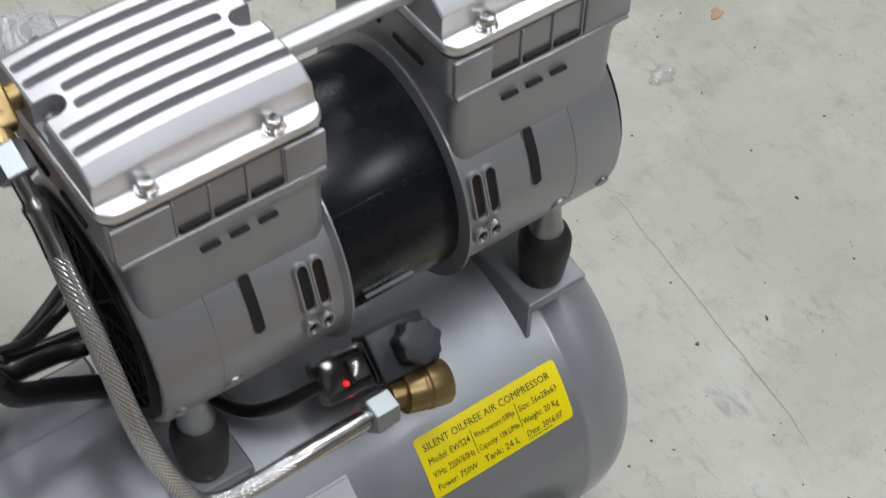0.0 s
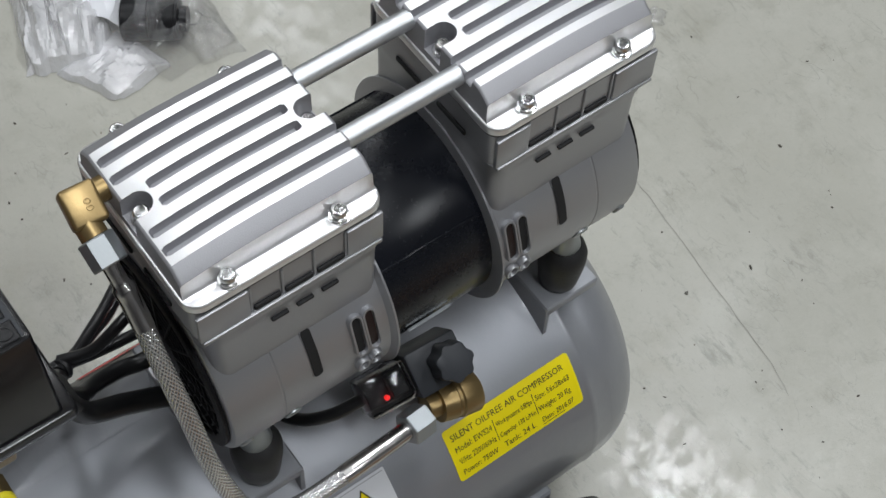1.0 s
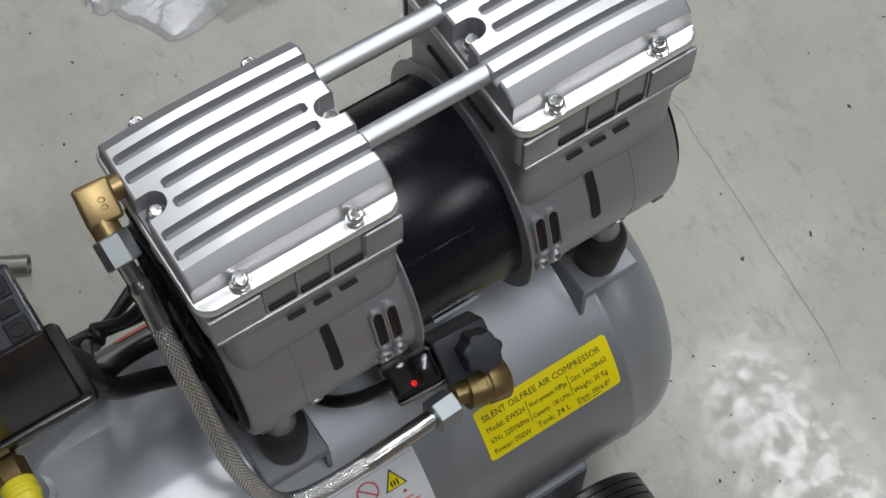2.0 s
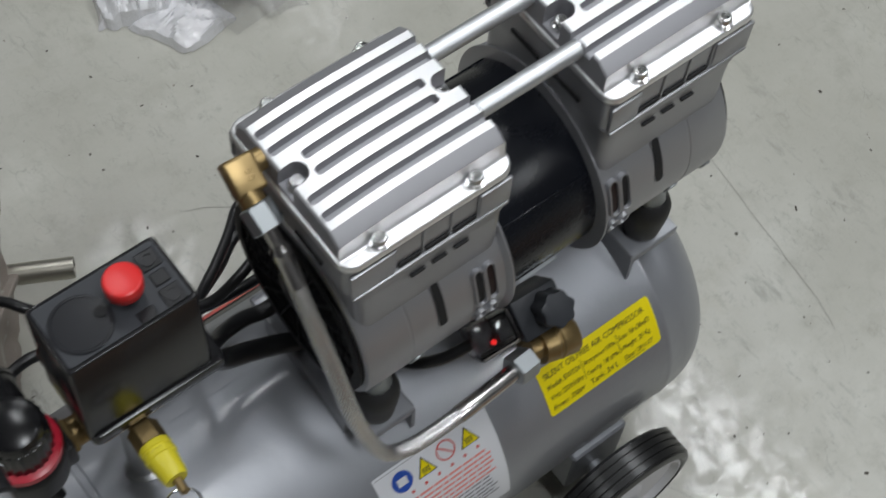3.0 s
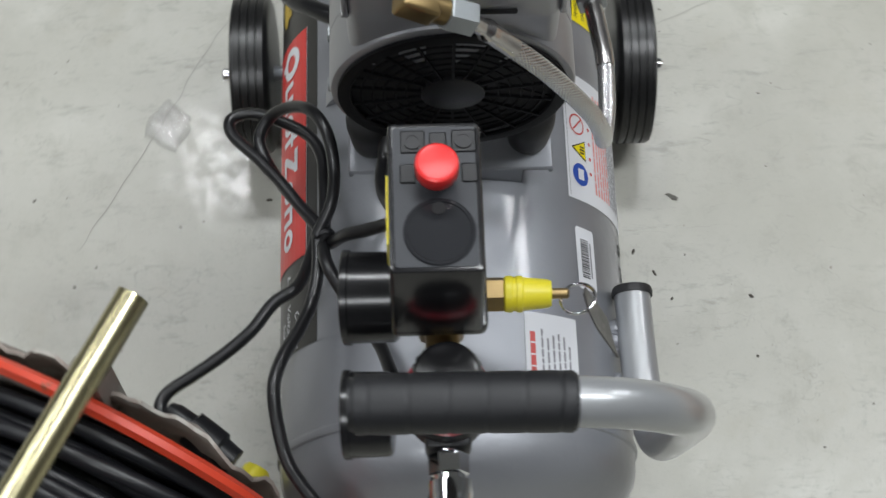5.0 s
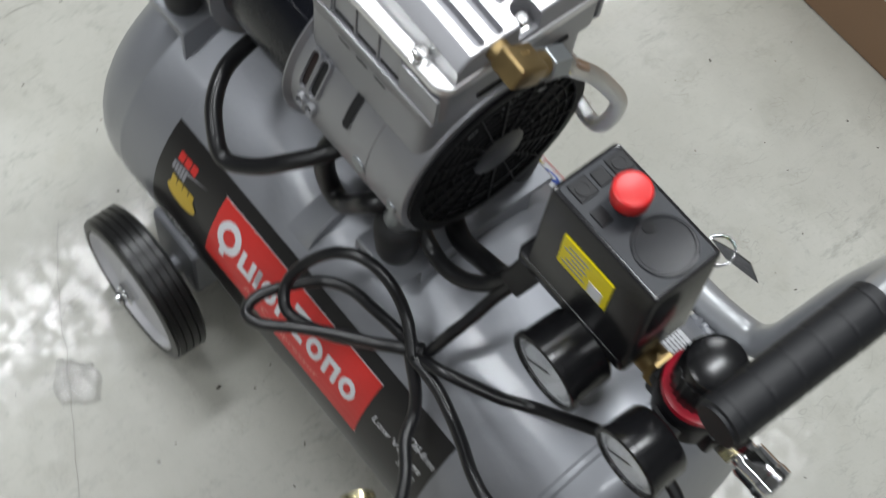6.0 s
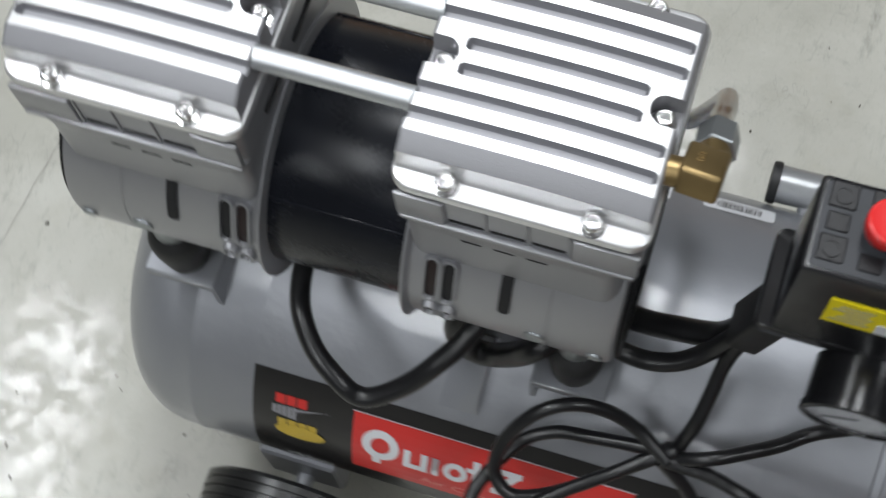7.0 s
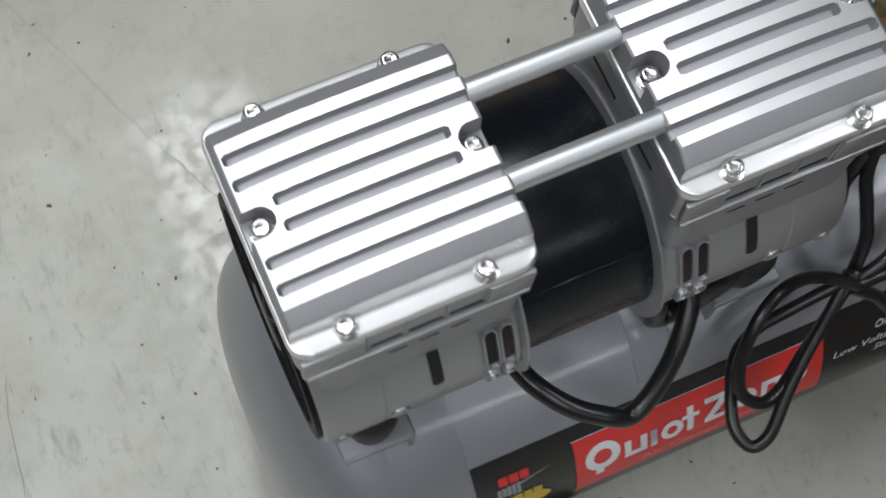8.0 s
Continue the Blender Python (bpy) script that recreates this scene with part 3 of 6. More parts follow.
# white warning sheet
warn = Sticker("warning_label", -1, -0.1462, 40.4, 84.2, 0.0960, M_WHITE, "white warning sticker with safety signs", 0.001)
WH = warn.h
bm = bmesh.new()
for t in (0.0018,):
    for u0, v0, u1, v1 in ((t, t, warn.w - t, t + 0.0004), (t, WH - t - 0.0004, warn.w - t, WH - t), (t, t, t + 0.0004, WH - t), (warn.w - t - 0.0004, t, warn.w - t, WH - t)):
        warn.bar(bm, u0, v0, u1, v1)
rng = random.Random(3)
for i in range(7):
    u = 0.010
    while u < 0.080 - (0.03 if i == 6 else 0):
        w = rng.uniform(0.004, 0.011)
        warn.bar(bm, u, WH - 0.0565 - i * 0.0040, min(u + w, 0.086), WH - 0.0565 - i * 0.0040 + 0.0017)
        u += w + 0.0012
part("small_print", bm, M_INK_GREY, warn.ob)
bm = bmesh.new()
for i in range(6):
    u = 0.010
    while u < 0.082:
        w = rng.uniform(0.004, 0.012)
        warn.bar(bm, u, WH - 0.0325 - i * 0.0041, min(u + w, 0.087), WH - 0.0325 - i * 0.0041 + 0.0019)
        u += w + 0.0011
part("red_print", bm, M_INK_PINK, warn.ob)
SY = WH - 0.0125
bm = bmesh.new()
warn.disc(bm, 0.0195, SY - 0.001, 0.0082)
part("round_sign", bm, M_INK_BLUE, warn.ob, "blue round mandatory sign")
bm = bmesh.new()
warn.bar(bm, 0.0155, SY - 0.004, 0.0235, SY + 0.002, 0.001)
part("sign_mark", bm, M_WHITE, warn.ob)
for u in (0.0385, 0.0755):
    bm = bmesh.new()
    warn.patch(bm, ((u - 0.0080, SY - 0.0078), (u + 0.0080, SY - 0.0078), (u, SY + 0.0072)))
    edge = part("sign_border", bm, M_INK, warn.ob)
    bm = bmesh.new()
    warn.patch(bm, ((u - 0.0066, SY - 0.0070), (u + 0.0066, SY - 0.0070), (u, SY + 0.0054)), 0.0009)
    part("triangle_sign", bm, M_LAB_YELLOW, warn.ob, "yellow warning triangle")
    bm = bmesh.new()
    for k in range(3):
        warn.bar(bm, u - 0.0030 + 0.0022 * k, SY - 0.0058, u - 0.0018 + 0.0022 * k, SY - 0.0014, 0.0011)
    part("sign_mark", bm, M_INK, warn.ob)
bm = bmesh.new()
warn.disc(bm, 0.0570, SY, 0.0078, 0.0066)
warn.patch(bm, ((0.0518, SY + 0.0042), (0.0526, SY + 0.0050), (0.0622, SY - 0.0042), (0.0614, SY - 0.0050)), 0.0009)
part("prohibition_sign", bm, M_INK_RED, warn.ob, "red ring prohibition sign")
bm = bmesh.new()
for i in range(6):
    warn.disc(bm, 0.0235 + i * 0.0112, WH - 0.0255, 0.0014, k=8)
part("dots", bm, M_INK_RED, warn.ob)

# barcode sticker and instruction sticker
code = Sticker("barcode_label", -1, -0.2105, 42.6, 51.6, 0.0440, M_WHITE, "white barcode sticker", 0.0025, 0.02)
bm = bmesh.new()
u = 0.0085
while u < 0.0355:
    w = rng.choice((0.0004, 0.0006, 0.0010))
    bm = bmesh.new()
    code.bar(bm, u, 0.0070, u + w, 0.0150)
    part("barcode_line", bm, M_INK, code.ob)
    u += w + rng.choice((0.0004, 0.0006, 0.0009))
bm = bmesh.new()
code.bar(bm, 0.0095, 0.0042, 0.0345, 0.0056)
part("small_print", bm, M_INK_GREY, code.ob)
note = Sticker("instruction_label", -1, -0.2990, 20.9, 39.8, 0.0648, M_WHITE, "white instruction sticker with a red heading", 0.001)
bm = bmesh.new()
for k in range(6):
    note.bar(bm, 0.006 + 0.0078 * k, note.h - 0.0068, 0.0128 + 0.0078 * k, note.h - 0.0032)
part("heading", bm, M_INK_RED, note.ob)
bm = bmesh.new()
for i in range(6):
    u = 0.014
    while u < 0.052 - (i % 3) * 0.004:
        w = rng.uniform(0.003, 0.009)
        note.bar(bm, u, note.h - 0.0125 - i * 0.0042, u + w, note.h - 0.0110 - i * 0.0042)
        u += w + 0.001
part("small_print", bm, M_INK_GREY, note.ob)

# hand-drawn ink marks low on the tank, too blurred to read
for x, phi, n_st in ((-0.1560, 76.5, 4), (-0.1740, 78.0, 6), (-0.1905, 77.5, 4), (-0.2080, 81.0, 5), (-0.2330, 81.0, 3), (-0.2450, 86.0, 3)):
    for q in range(n_st):
        bm = bmesh.new()
        xa, pa = x - 0.0024 * q + rng.uniform(-0.001, 0.001), phi + rng.uniform(-1.0, 2.5)
        dx, dp = rng.uniform(0.0005, 0.0035), rng.uniform(2.5, 6.0)
        ends = [(xa, pa), (xa - dx, pa - dp), (xa - dx - 0.0017, pa - dp + 0.6), (xa - 0.0017, pa + 0.6)]
        bm.faces.new([bm.verts.new(on_tank(-1, a, p, 0.0005)) for a, p in ends])
        part("ink_mark", bm, M_INK, tank)

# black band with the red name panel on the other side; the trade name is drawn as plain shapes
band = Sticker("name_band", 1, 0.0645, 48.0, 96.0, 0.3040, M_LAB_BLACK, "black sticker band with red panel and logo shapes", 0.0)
BH = band.h
M_LABEL_FILM = material("clear_label_film", (0.335, 0.345, 0.37), 0.44, 0.54, 0.10, 20, 200, 0.12, coat=0.5)
Sticker("label_film", 1, 0.0645, 13.0, 47.8, 0.3040, M_LABEL_FILM, "glossy clear film over the grey paint", 0.0)
bm = bmesh.new()
top, low = BH - radians(54.0 - 48.0) * R, BH - radians(81.5 - 48.0) * R
band.bar(bm, 0.0645, low - 0.0007, 0.2395, top + 0.0007, 0.0006)
part("panel_border", bm, M_WHITE, band.ob)
bm = bmesh.new()
n_sl = 8
for k in range(n_sl):
    band.bar(bm, 0.0652, low + (top - low) * k / n_sl, 0.2388, low + (top - low) * (k + 1) / n_sl, 0.0009)
part("red_panel", bm, M_LAB_RED, band.ob, "red panel with a thin white border")
bm = bmesh.new()
base, xh, TALL = low + 0.0205, 0.0150, 1.20


def chunk(u0, u1, v0, v1, skew=0.0):
    v0, v1 = base + (v0 - base) * TALL, base + (v1 - base) * TALL
    for k in range(6):
        a, b = k / 6, (k + 1) / 6
        va, vb = v0 + (v1 - v0) * a, v0 + (v1 - v0) * b
        band.patch(bm, ((u0 + skew * a, va), (u1 + skew * a, va), (u1 + skew * b, vb), (u0 + skew * b, vb)), 0.0013)


def ring(u, v, r, inner):
    """A tall rounded ring of the logo."""
    k = 32
    out = [(math.cos(math.tau * i / k), math.sin(math.tau * i / k)) for i in range(k)]
    ro, ri = [[bm.verts.new(band.at(u + q * a, base + (v - base + q * b) * TALL, 0.0013)) for a, b in out] for q in (r, inner)]
    for i in range(k):
        bm.faces.new((ro[i], ro[(i + 1) % k], ri[(i + 1) % k], ri[i]))


ring(0.0835, base + 0.0115, 0.0120, 0.0062)
chunk(0.0785, 0.0840, base - 0.0050, base + 0.0030)
for u0, w in ((0.0985, 0.0155), (0.1165, 0.0045)):
    chunk(u0, u0 + 0.0045, base, base + xh)
    chunk(u0 + w - 0.0045, u0 + w, base, base + xh)
    chunk(u0, u0 + w, base, base + 0.0042)
ring(0.1315, base + 0.0078, 0.0078, 0.0036)
chunk(0.1420, 0.1465, base, base + 0.0215)
chunk(0.1385, 0.1505, base + 0.0118, base + 0.0152)
chunk(0.1545, 0.1725, base + 0.0175, base + 0.0218)
chunk(0.1545, 0.1725, base, base + 0.0043)
chunk(0.1545, 0.1610, base + 0.0043, base + 0.0175, 0.0100)
ring(0.1835, base + 0.0078, 0.0078, 0.0036)
chunk(0.1945, 0.1988, base, base + xh)
chunk(0.2045, 0.2088, base, base + xh)
chunk(0.1945, 0.2088, base + xh - 0.0042, base + xh)
ring(0.2195, base + 0.0078, 0.0078, 0.0036)
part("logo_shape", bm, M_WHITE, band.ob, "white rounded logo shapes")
band.line(M_INK_PINK, "Air Compressor", 0.110, low + 0.0075, 0.0092, 0.085, 0.0, 0.0013)
band.line(M_WHITE, "Oil-free", 0.2755, BH - 0.0275, 0.0095, 0.026, 0.2)
band.line(M_WHITE, "Low Voltage", 0.2460, BH - 0.0415, 0.0095, 0.050, 0.2)
band.line(M_WHITE, "Start", 0.2770, BH - 0.0520, 0.0095, 0.018, 0.2)
band.line(M_WHITE, "750W", 0.0180, 0.0080, 0.0115, 0.034)
bm = bmesh.new()
for k in range(3):
    band.bar(bm, 0.0150 + 0.0070 * k, BH - 0.0245, 0.0210 + 0.0070 * k, BH - 0.0165)
part("logo_mark", bm, M_LAB_RED, band.ob)
bm = bmesh.new()
for k in range(5):
    band.bar(bm, 0.0130 + 0.0032 * k, BH - 0.0345 - 0.0006 * k, 0.0156 + 0.0032 * k, BH - 0.0268 + 0.0003 * k)
band.patch(bm, ((0.026, BH - 0.0295), (0.026, BH - 0.0272), (0.050, BH - 0.0225)))
part("logo_mark", bm, M_INK_GREY, band.ob)
bm = bmesh.new()
for k in range(4):
    band.bar(bm, 0.0165 + 0.0066 * k, BH - 0.0500, 0.0222 + 0.0066 * k, BH - 0.0385)
band.patch(bm, [(0.031 + 0.0165 * math.cos(a * math.pi / 8), BH - 0.0500 + 0.0072 * math.sin(a * math.pi / 8)) for a in range(16)], 0.0009)
part("logo_mark", bm, M_INK_GOLD, band.ob)


# ---- pump: housings, motor, cylinder heads ----
def saddle(xc, sx):
    """Folded bracket that carries one end of the pump on the tank: top plate, two webs cut to the tank's curve, turned-down ends."""
    bm = bmesh.new()
    x0, x1, zt = xc - 0.022, xc + 0.022, 0.2725
    block(bm, (x0, -0.066, zt), (x1, 0.066, zt + 0.0035), 0.0012, 1)
    for x in (x0, x1 - 0.003):
        reach = 0.066 if (x > xc) == (sx < 0) else 0.046
        ys = [-reach + 2 * reach * i / 16 for i in range(17)]
        lo0 = [bm.verts.new((x, y, ZC + math.sqrt((R - 0.001) ** 2 - (0.95 * y) ** 2) - 0.003)) for y in ys]
        hi0 = [bm.verts.new((x, y, zt + 0.001)) for y in ys]
        lo1 = [bm.verts.new((x + 0.003, v.co.y, v.co.z)) for v in lo0]
        hi1 = [bm.verts.new((x + 0.003, v.co.y, v.co.z)) for v in hi0]
        for a, b in ((lo0, hi0), (hi1, lo1), (hi0, hi1), (lo1, lo0)):
            for i in range(16):
                bm.faces.new((a[i], a[i + 1], b[i + 1], b[i]))
        for i in (0, 16):
            bm.faces.new((lo0[i], hi0[i], hi1[i], lo1[i]))
    for s in (-1, 1):
        block(bm, (x0 + 0.001, s * 0.0645 - 0.0015, zt - 0.0055), (x1 - 0.001, s * 0.0645 + 0.0017, zt + 0.0030), 0.0012, 2)
    part("mounting_bracket", bm, M_TANK, comp, "folded grey steel bracket", smooth=30)


for xc, sx in ((-0.1225, -1), (0.1120, 1)):
    saddle(xc, sx)
    for s in (-1, 1):
        bm = bmesh.new()
        lathe(bm, [(0, 0.0122), (0.002, 0.0132), (0.010, 0.0142), (0.026, 0.0160), (0.034, 0.0160), (0.040, 0.0140), (0.043, 0.0105)], (xc, s * 0.050, 0.2762), (0, 0, 1), 28)
        mount = part("rubber_mount", bm, M_RUBBER, comp, "black rubber vibration mount", smooth=40)
        bm = bmesh.new()
        lathe(bm, [(0, 0.0100), (0.0015, 0.0105), (0.010, 0.0085), (0.024, 0.0070)], (xc, s * 0.050, 0.3190), (0, 0, 1), 20)
        part("stud", bm, M_STEEL, mount, "steel stud", smooth=40)

# bent gusset plate welded to the tank beside the bracket: it leans up towards the motor's end
bm = bmesh.new()
rows = []
for i in range(13):
    f = i / 12
    a, up = 20 + 23.5 * f, 0.0105 * (1 - f ** 3) + 0.0006
    xs = ((-0.0515, -0.001), (-0.0520, 0.0010), (-0.0600, 0.22 * up + 0.0008), (-0.0690, 0.7 * up), (-0.0738, up), (-0.0752, up * 0.92), (-0.0756, -0.001))
    rows.append([bm.verts.new(on_tank(1, x + 0.002 * f, a, lift)) for x, lift in xs])
for p, q in zip(rows, rows[1:]):
    for i in range(6):
        bm.faces.new((p[i], p[i + 1], q[i + 1], q[i]))
bm.faces.new(rows[0])
bm.faces.new(rows[-1])
part("gusset", bm, M_TANK, comp, "bent grey steel gusset plate", smooth=35)

bm = bmesh.new()
prof = [(-0.040, 0.0655), (-0.0385, 0.066)]
prof += [(0.0385, 0.066), (0.040, 0.0655)]
lathe(bm, prof, (0, 0, AX), (1, 0, 0), 72)
for a in (38, 142):
    block(bm, (-0.036, -0.0012, 0.0640), (0.036, 0.0012, 0.0668), 0.0005, 1, Matrix.Translation((0, 0, AX)) @ Matrix.Rotation(radians(a - 90), 4, "X"))
motor = part("motor", bm, M_MOTOR, comp, "glossy black motor barrel", smooth=40)
bm = bmesh.new()
block(bm, (-0.024, -0.0675, AX - 0.014), (0.006, -0.0655, AX - 0.0135), 0.0, 1)
part("scratch", bm, M_STEEL, motor)


def stadium(bm, sx, x, phi, half_len, half_w, r0, r1, side, k=6):
    """A slot-shaped pad that follows the housing's barrel; phi: degrees from the top."""
    rows = [(half_len + half_w * math.sin(math.pi / 2 * i / k), half_w * math.cos(math.pi / 2 * i / k)) for i in range(k, -1, -1)]
    rows += [(half_len * (1 - 2 * i / 8), half_w) for i in range(1, 8)]
    rows += [(-v, w) for v, w in reversed(rows[: k + 1])]

    def place(u, v, r):
        a = radians(phi) - v / 0.071
        return bm.verts.new((sx * x + u, side * r * math.sin(a), AX + r * math.cos(a)))

    strips = [[place(-w - 1e-5, v, r1), place(w + 1e-5, v, r1)] for v, w in rows]
    for p, q in zip(strips, strips[1:]):
        bm.faces.new((p[0], p[1], q[1], q[0]))


def ring_pad(bm, sx, x, phi, half_len, half_w, wall, r0, r1, side, k=8):
    """A raised rim round a slot."""
    def outline(w):
        o = [(w * math.cos(math.pi * i / k), half_len + w * math.sin(math.pi * i / k)) for i in range(k + 1)]
        return o + [(w * math.cos(math.pi + math.pi * i / k), -half_len + w * math.sin(math.pi + math.pi * i / k)) for i in range(k + 1)]

    def place(u, v, r):
        a = radians(phi) - v / 0.071
        return bm.verts.new((sx * x + u, side * r * math.sin(a), AX + r * math.cos(a)))

    rings = [[place(u, v, r) for u, v in outline(w)] for w, r in ((half_w + wall, r0), (half_w + wall * 0.7, r1), (half_w + wall * 0.25, r1), (half_w, r0))]
    n = len(rings[0])
    for a, b in zip(rings, rings[1:]):
        for i in range(n):
            bm.faces.new((a[i], a[(i + 1) % n], b[(i + 1) % n], b[i]))


def pump_housing(sx):
    """One end of the pump: barrel, end shield with rim, neck up to the cylinder, slots, screws, fan guard."""
    bm = bmesh.new()
    rh = 0.071
    prof = [(0.036, 0.0740), (0.0364, 0.0755), (0.0376, 0.0755), (0.0386, 0.0735), (0.0400, rh + 0.0003), (0.046, rh), (0.060, rh), (0.110, rh), (0.1104, rh - 0.0004), (0.1112, rh - 0.0004), (0.1116, rh),
            (0.1405, rh), (0.1430, rh - 0.0010), (0.1440, rh - 0.003), (0.1440, 0.0645), (0.1395, 0.0640), (0.1395, 0.002)]
    lathe(bm, prof, (0, 0, AX), (sx, 0, 0), 80)
    body = part("pump_housing", bm, M_HOUSING, comp, "silver painted cast pump housing", smooth=35)
    # neck between barrel and cylinder
    bm = bmesh.new()
    levels = [(AX + 0.018, 0.0505, 0.0565), (AX + 0.045, 0.0515, 0.0580), (Z0 - 0.048, 0.0520, 0.0580), (Z0 - 0.040, 0.0525, 0.0585), (Z0 - 0.0375, 0.0530, 0.0595), (Z0 - 0.0345, 0.0530, 0.0595), (Z0 - 0.0340, 0.0520, 0.0575)]
    rings = []
    for z, hx, hy in levels:
        rings.append([bm.verts.new((sx * 0.0895 + x, y, z)) for x, y in rounded(hx, hy, 0.009)])
    for a, b in zip(rings, rings[1:]):
        for i in range(len(a)):
            bm.faces.new((a[i], a[(i + 1) % len(a)], b[(i + 1) % len(a)], b[i]))
    bm.faces.new(rings[-1])
    bm.faces.new(rings[0][::-1])
    part("neck", bm, M_HOUSING, body, smooth=35)
    XP = (0.0512, 0.0599) if sx < 0 else (0.0462, 0.0550)
    for s in (-1, 1):
        PH = 72.5 if s < 0 else 66
        # uncut slots: dark pads whose colour stands for the shade inside
        for x, phi, hl in ((XP[0], PH, 0.0110), (XP[1], PH, 0.0110), (XP[0], PH + 22, 0.0014), (XP[1], PH + 22, 0.0014)):
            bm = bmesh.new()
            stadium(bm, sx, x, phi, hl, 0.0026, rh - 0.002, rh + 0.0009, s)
            part("vent_slot_shade", bm, M_SHADE_FAN_BLACK if x == XP[1] else M_COPPER_SHADED, body)
            bm = bmesh.new()
            ring_pad(bm, sx, x, phi, hl, 0.0024, 0.0025, rh - 0.001, rh + 0.0032, s)
            part("slot_rim", bm, M_HOUSING, body, smooth=50)
        # long slot, likewise a near-black pad in place of a shaded opening
        bm = bmesh.new()
        stadium(bm, sx, 0.0883 if sx < 0 else 0.0838, PH - 5, 0.0150, 0.0030, rh - 0.002, rh + 0.0007, s)
        part("vent_slot_shade", bm, M_SHADE_FAN_BLACK, body)
        bm = bmesh.new()
        ring_pad(bm, sx, 0.0883 if sx < 0 else 0.0838, PH - 5, 0.0150, 0.0029, 0.0008, rh - 0.001, rh + 0.0010, s)
        part("slot_rim", bm, M_HOUSING, body, smooth=50)
        for x, phi, r in ((0.1045, 109 if s < 0 else 90, 0.0046), (0.1355, 110 if s < 0 else 94, 0.0036)):
            a = radians(phi)
            d = Vector((0, s * math.sin(a), math.cos(a)))
            bm = bmesh.new()
            lathe(bm, [(-0.003, r * 1.25), (0.0008, r * 1.2), (0.0014, r), (0.0010, r * 0.7), (0.0006, 0.0002)], Vector((sx * x, 0, AX)) + d * rh, d, 18)
            part("screw", bm, M_STEEL, body, "small steel screw", smooth=50)
        # second, lower row of small vents in the neck: near-black blocks, their shade painted
        for k in range(3):
            bm = bmesh.new()
            x = 0.071 + 0.0155 * k
            block(bm, (sx * x - 0.0052, s * 0.0580 - 0.0022, Z0 - 0.0492), (sx * x + 0.0052, s * 0.0580 + 0.0004, Z0 - 0.0470), 0.0008, 2)
            part("vent_slot_shade", bm, M_SHADE_FAN_BLACK, body)
    # fan guard
    bm = bmesh.new()
    c = Vector((sx * 0.1445, 0, AX))
    lathe(bm, [(0, 0.0665), (0.0022, 0.0665), (0.0026, 0.0655), (0.0026, 0.0595), (0.0018, 0.0588), (0, 0.0588), (0, 0.0665)], c, (sx, 0, 0), 64, False)
    guard = part("fan_guard", bm, M_GUARD, comp, "black plastic fan guard with radial bars", smooth=40)
    for r in (0.0265, 0.0330, 0.0395, 0.0460, 0.0525):
        bm = bmesh.new()
        lathe(bm, [(0.0004, r), (0.0016, r), (0.0016, r + 0.0012), (0.0004, r + 0.0012), (0.0004, r)], c, (sx, 0, 0), 48, False)
        part("guard_ring", bm, M_GUARD, guard)
    for i in range(18):
        bm = bmesh.new()
        w = 0.0011 if i % 3 else 0.0017
        block(bm, (0.0004, -w / 2, 0.0175), (0.0024, w / 2, 0.0600), 0, 1, Matrix.Translation(c) @ Matrix.Rotation(2 * math.pi * i / 18, 4, "X") @ Matrix.Diagonal((sx, 1, 1, 1)))
        part("guard_bar", bm, M_GUARD, guard)
    bm = bmesh.new()
    lathe(bm, [(0, 0.0185), (0.0024, 0.0185), (0.0030, 0.0175), (0.0030, 0.0005)], c, (sx, 0, 0), 36)
    part("guard_hub", bm, M_BLACK, guard, "grey-black round hub", smooth=40)
    bm = bmesh.new()
    lathe(bm, [(-0.0046, 0.0640), (-0.0042, 0.0640), (-0.0042, 0.0005)], c, (sx, 0, 0), 48)
    part("fan_backing", bm, M_SHADE_FAN_BLACK, guard)
    for i in range(9):
        bm = bmesh.new()
        block(bm, (-0.0042, -0.0015, 0.018), (-0.0030, 0.0150, 0.058), 0, 1, Matrix.Translation(c) @ Matrix.Rotation(2 * math.pi * i / 9, 4, "X") @ Matrix.Diagonal((sx, 1, 1, 1)))
        part("fan_blade", bm, M_SHADE_FAN_BLACK, guard)


# winding red, taken almost to black for the shade within the slots
M_COPPER_SHADED = material("shaded_winding", (0.013, 0.004, 0.004), 0.5, 0.0, 0.4, 200, 900, 0.1)
for sx in (-1, 1):
    pump_housing(sx)

GROOVES = [(k - 2.5) * 0.0124 for k in range(6)]
BOLT_M = 0.0491


NOTCH = 0.0070
SHOULDER = {0.0393: 0.0, 0.0398: 0.0003, 0.0437: 0.0031, 0.0473: 0.0057, 0.0478: 0.0062}   # half width: drop of the sloping shoulders


def crown(x, sx):
    """The ridges' height over the flange: it falls off towards the outer end, less towards the other head."""
    return 0.0208 - (0.0040 if x * sx > 0 else 0.0012) * (x / 0.056) ** 2


def fin_height(x, y, sx):
    """Height over the flange of the finned top: six cast grooves, the middle two short of the bolt pockets, a slight crown."""
    top = crown(x, sx)
    ax = abs(x)
    if ax > 0.0545:
        top -= 0.0012 * ((ax - 0.0545) / 0.0015) ** 2
    z = top
    for g in GROOVES:
        d = abs(y - g)
        if d < 0.0031:
            end = 0.0405 if abs(g) < 0.007 else (0.0585 if x * sx < 0 else 0.0538)
            wall = min(1.0, max(0.0, (0.0031 - math.hypot(max(ax - end + 0.0031, 0), d)) / 0.0006))
            ring = min(1.0, max(0.0, (math.hypot(ax - BOLT_M, y) - 0.0088) / 0.0008))
            z = min(z, top - 0.0052 * wall * ring)
    return z


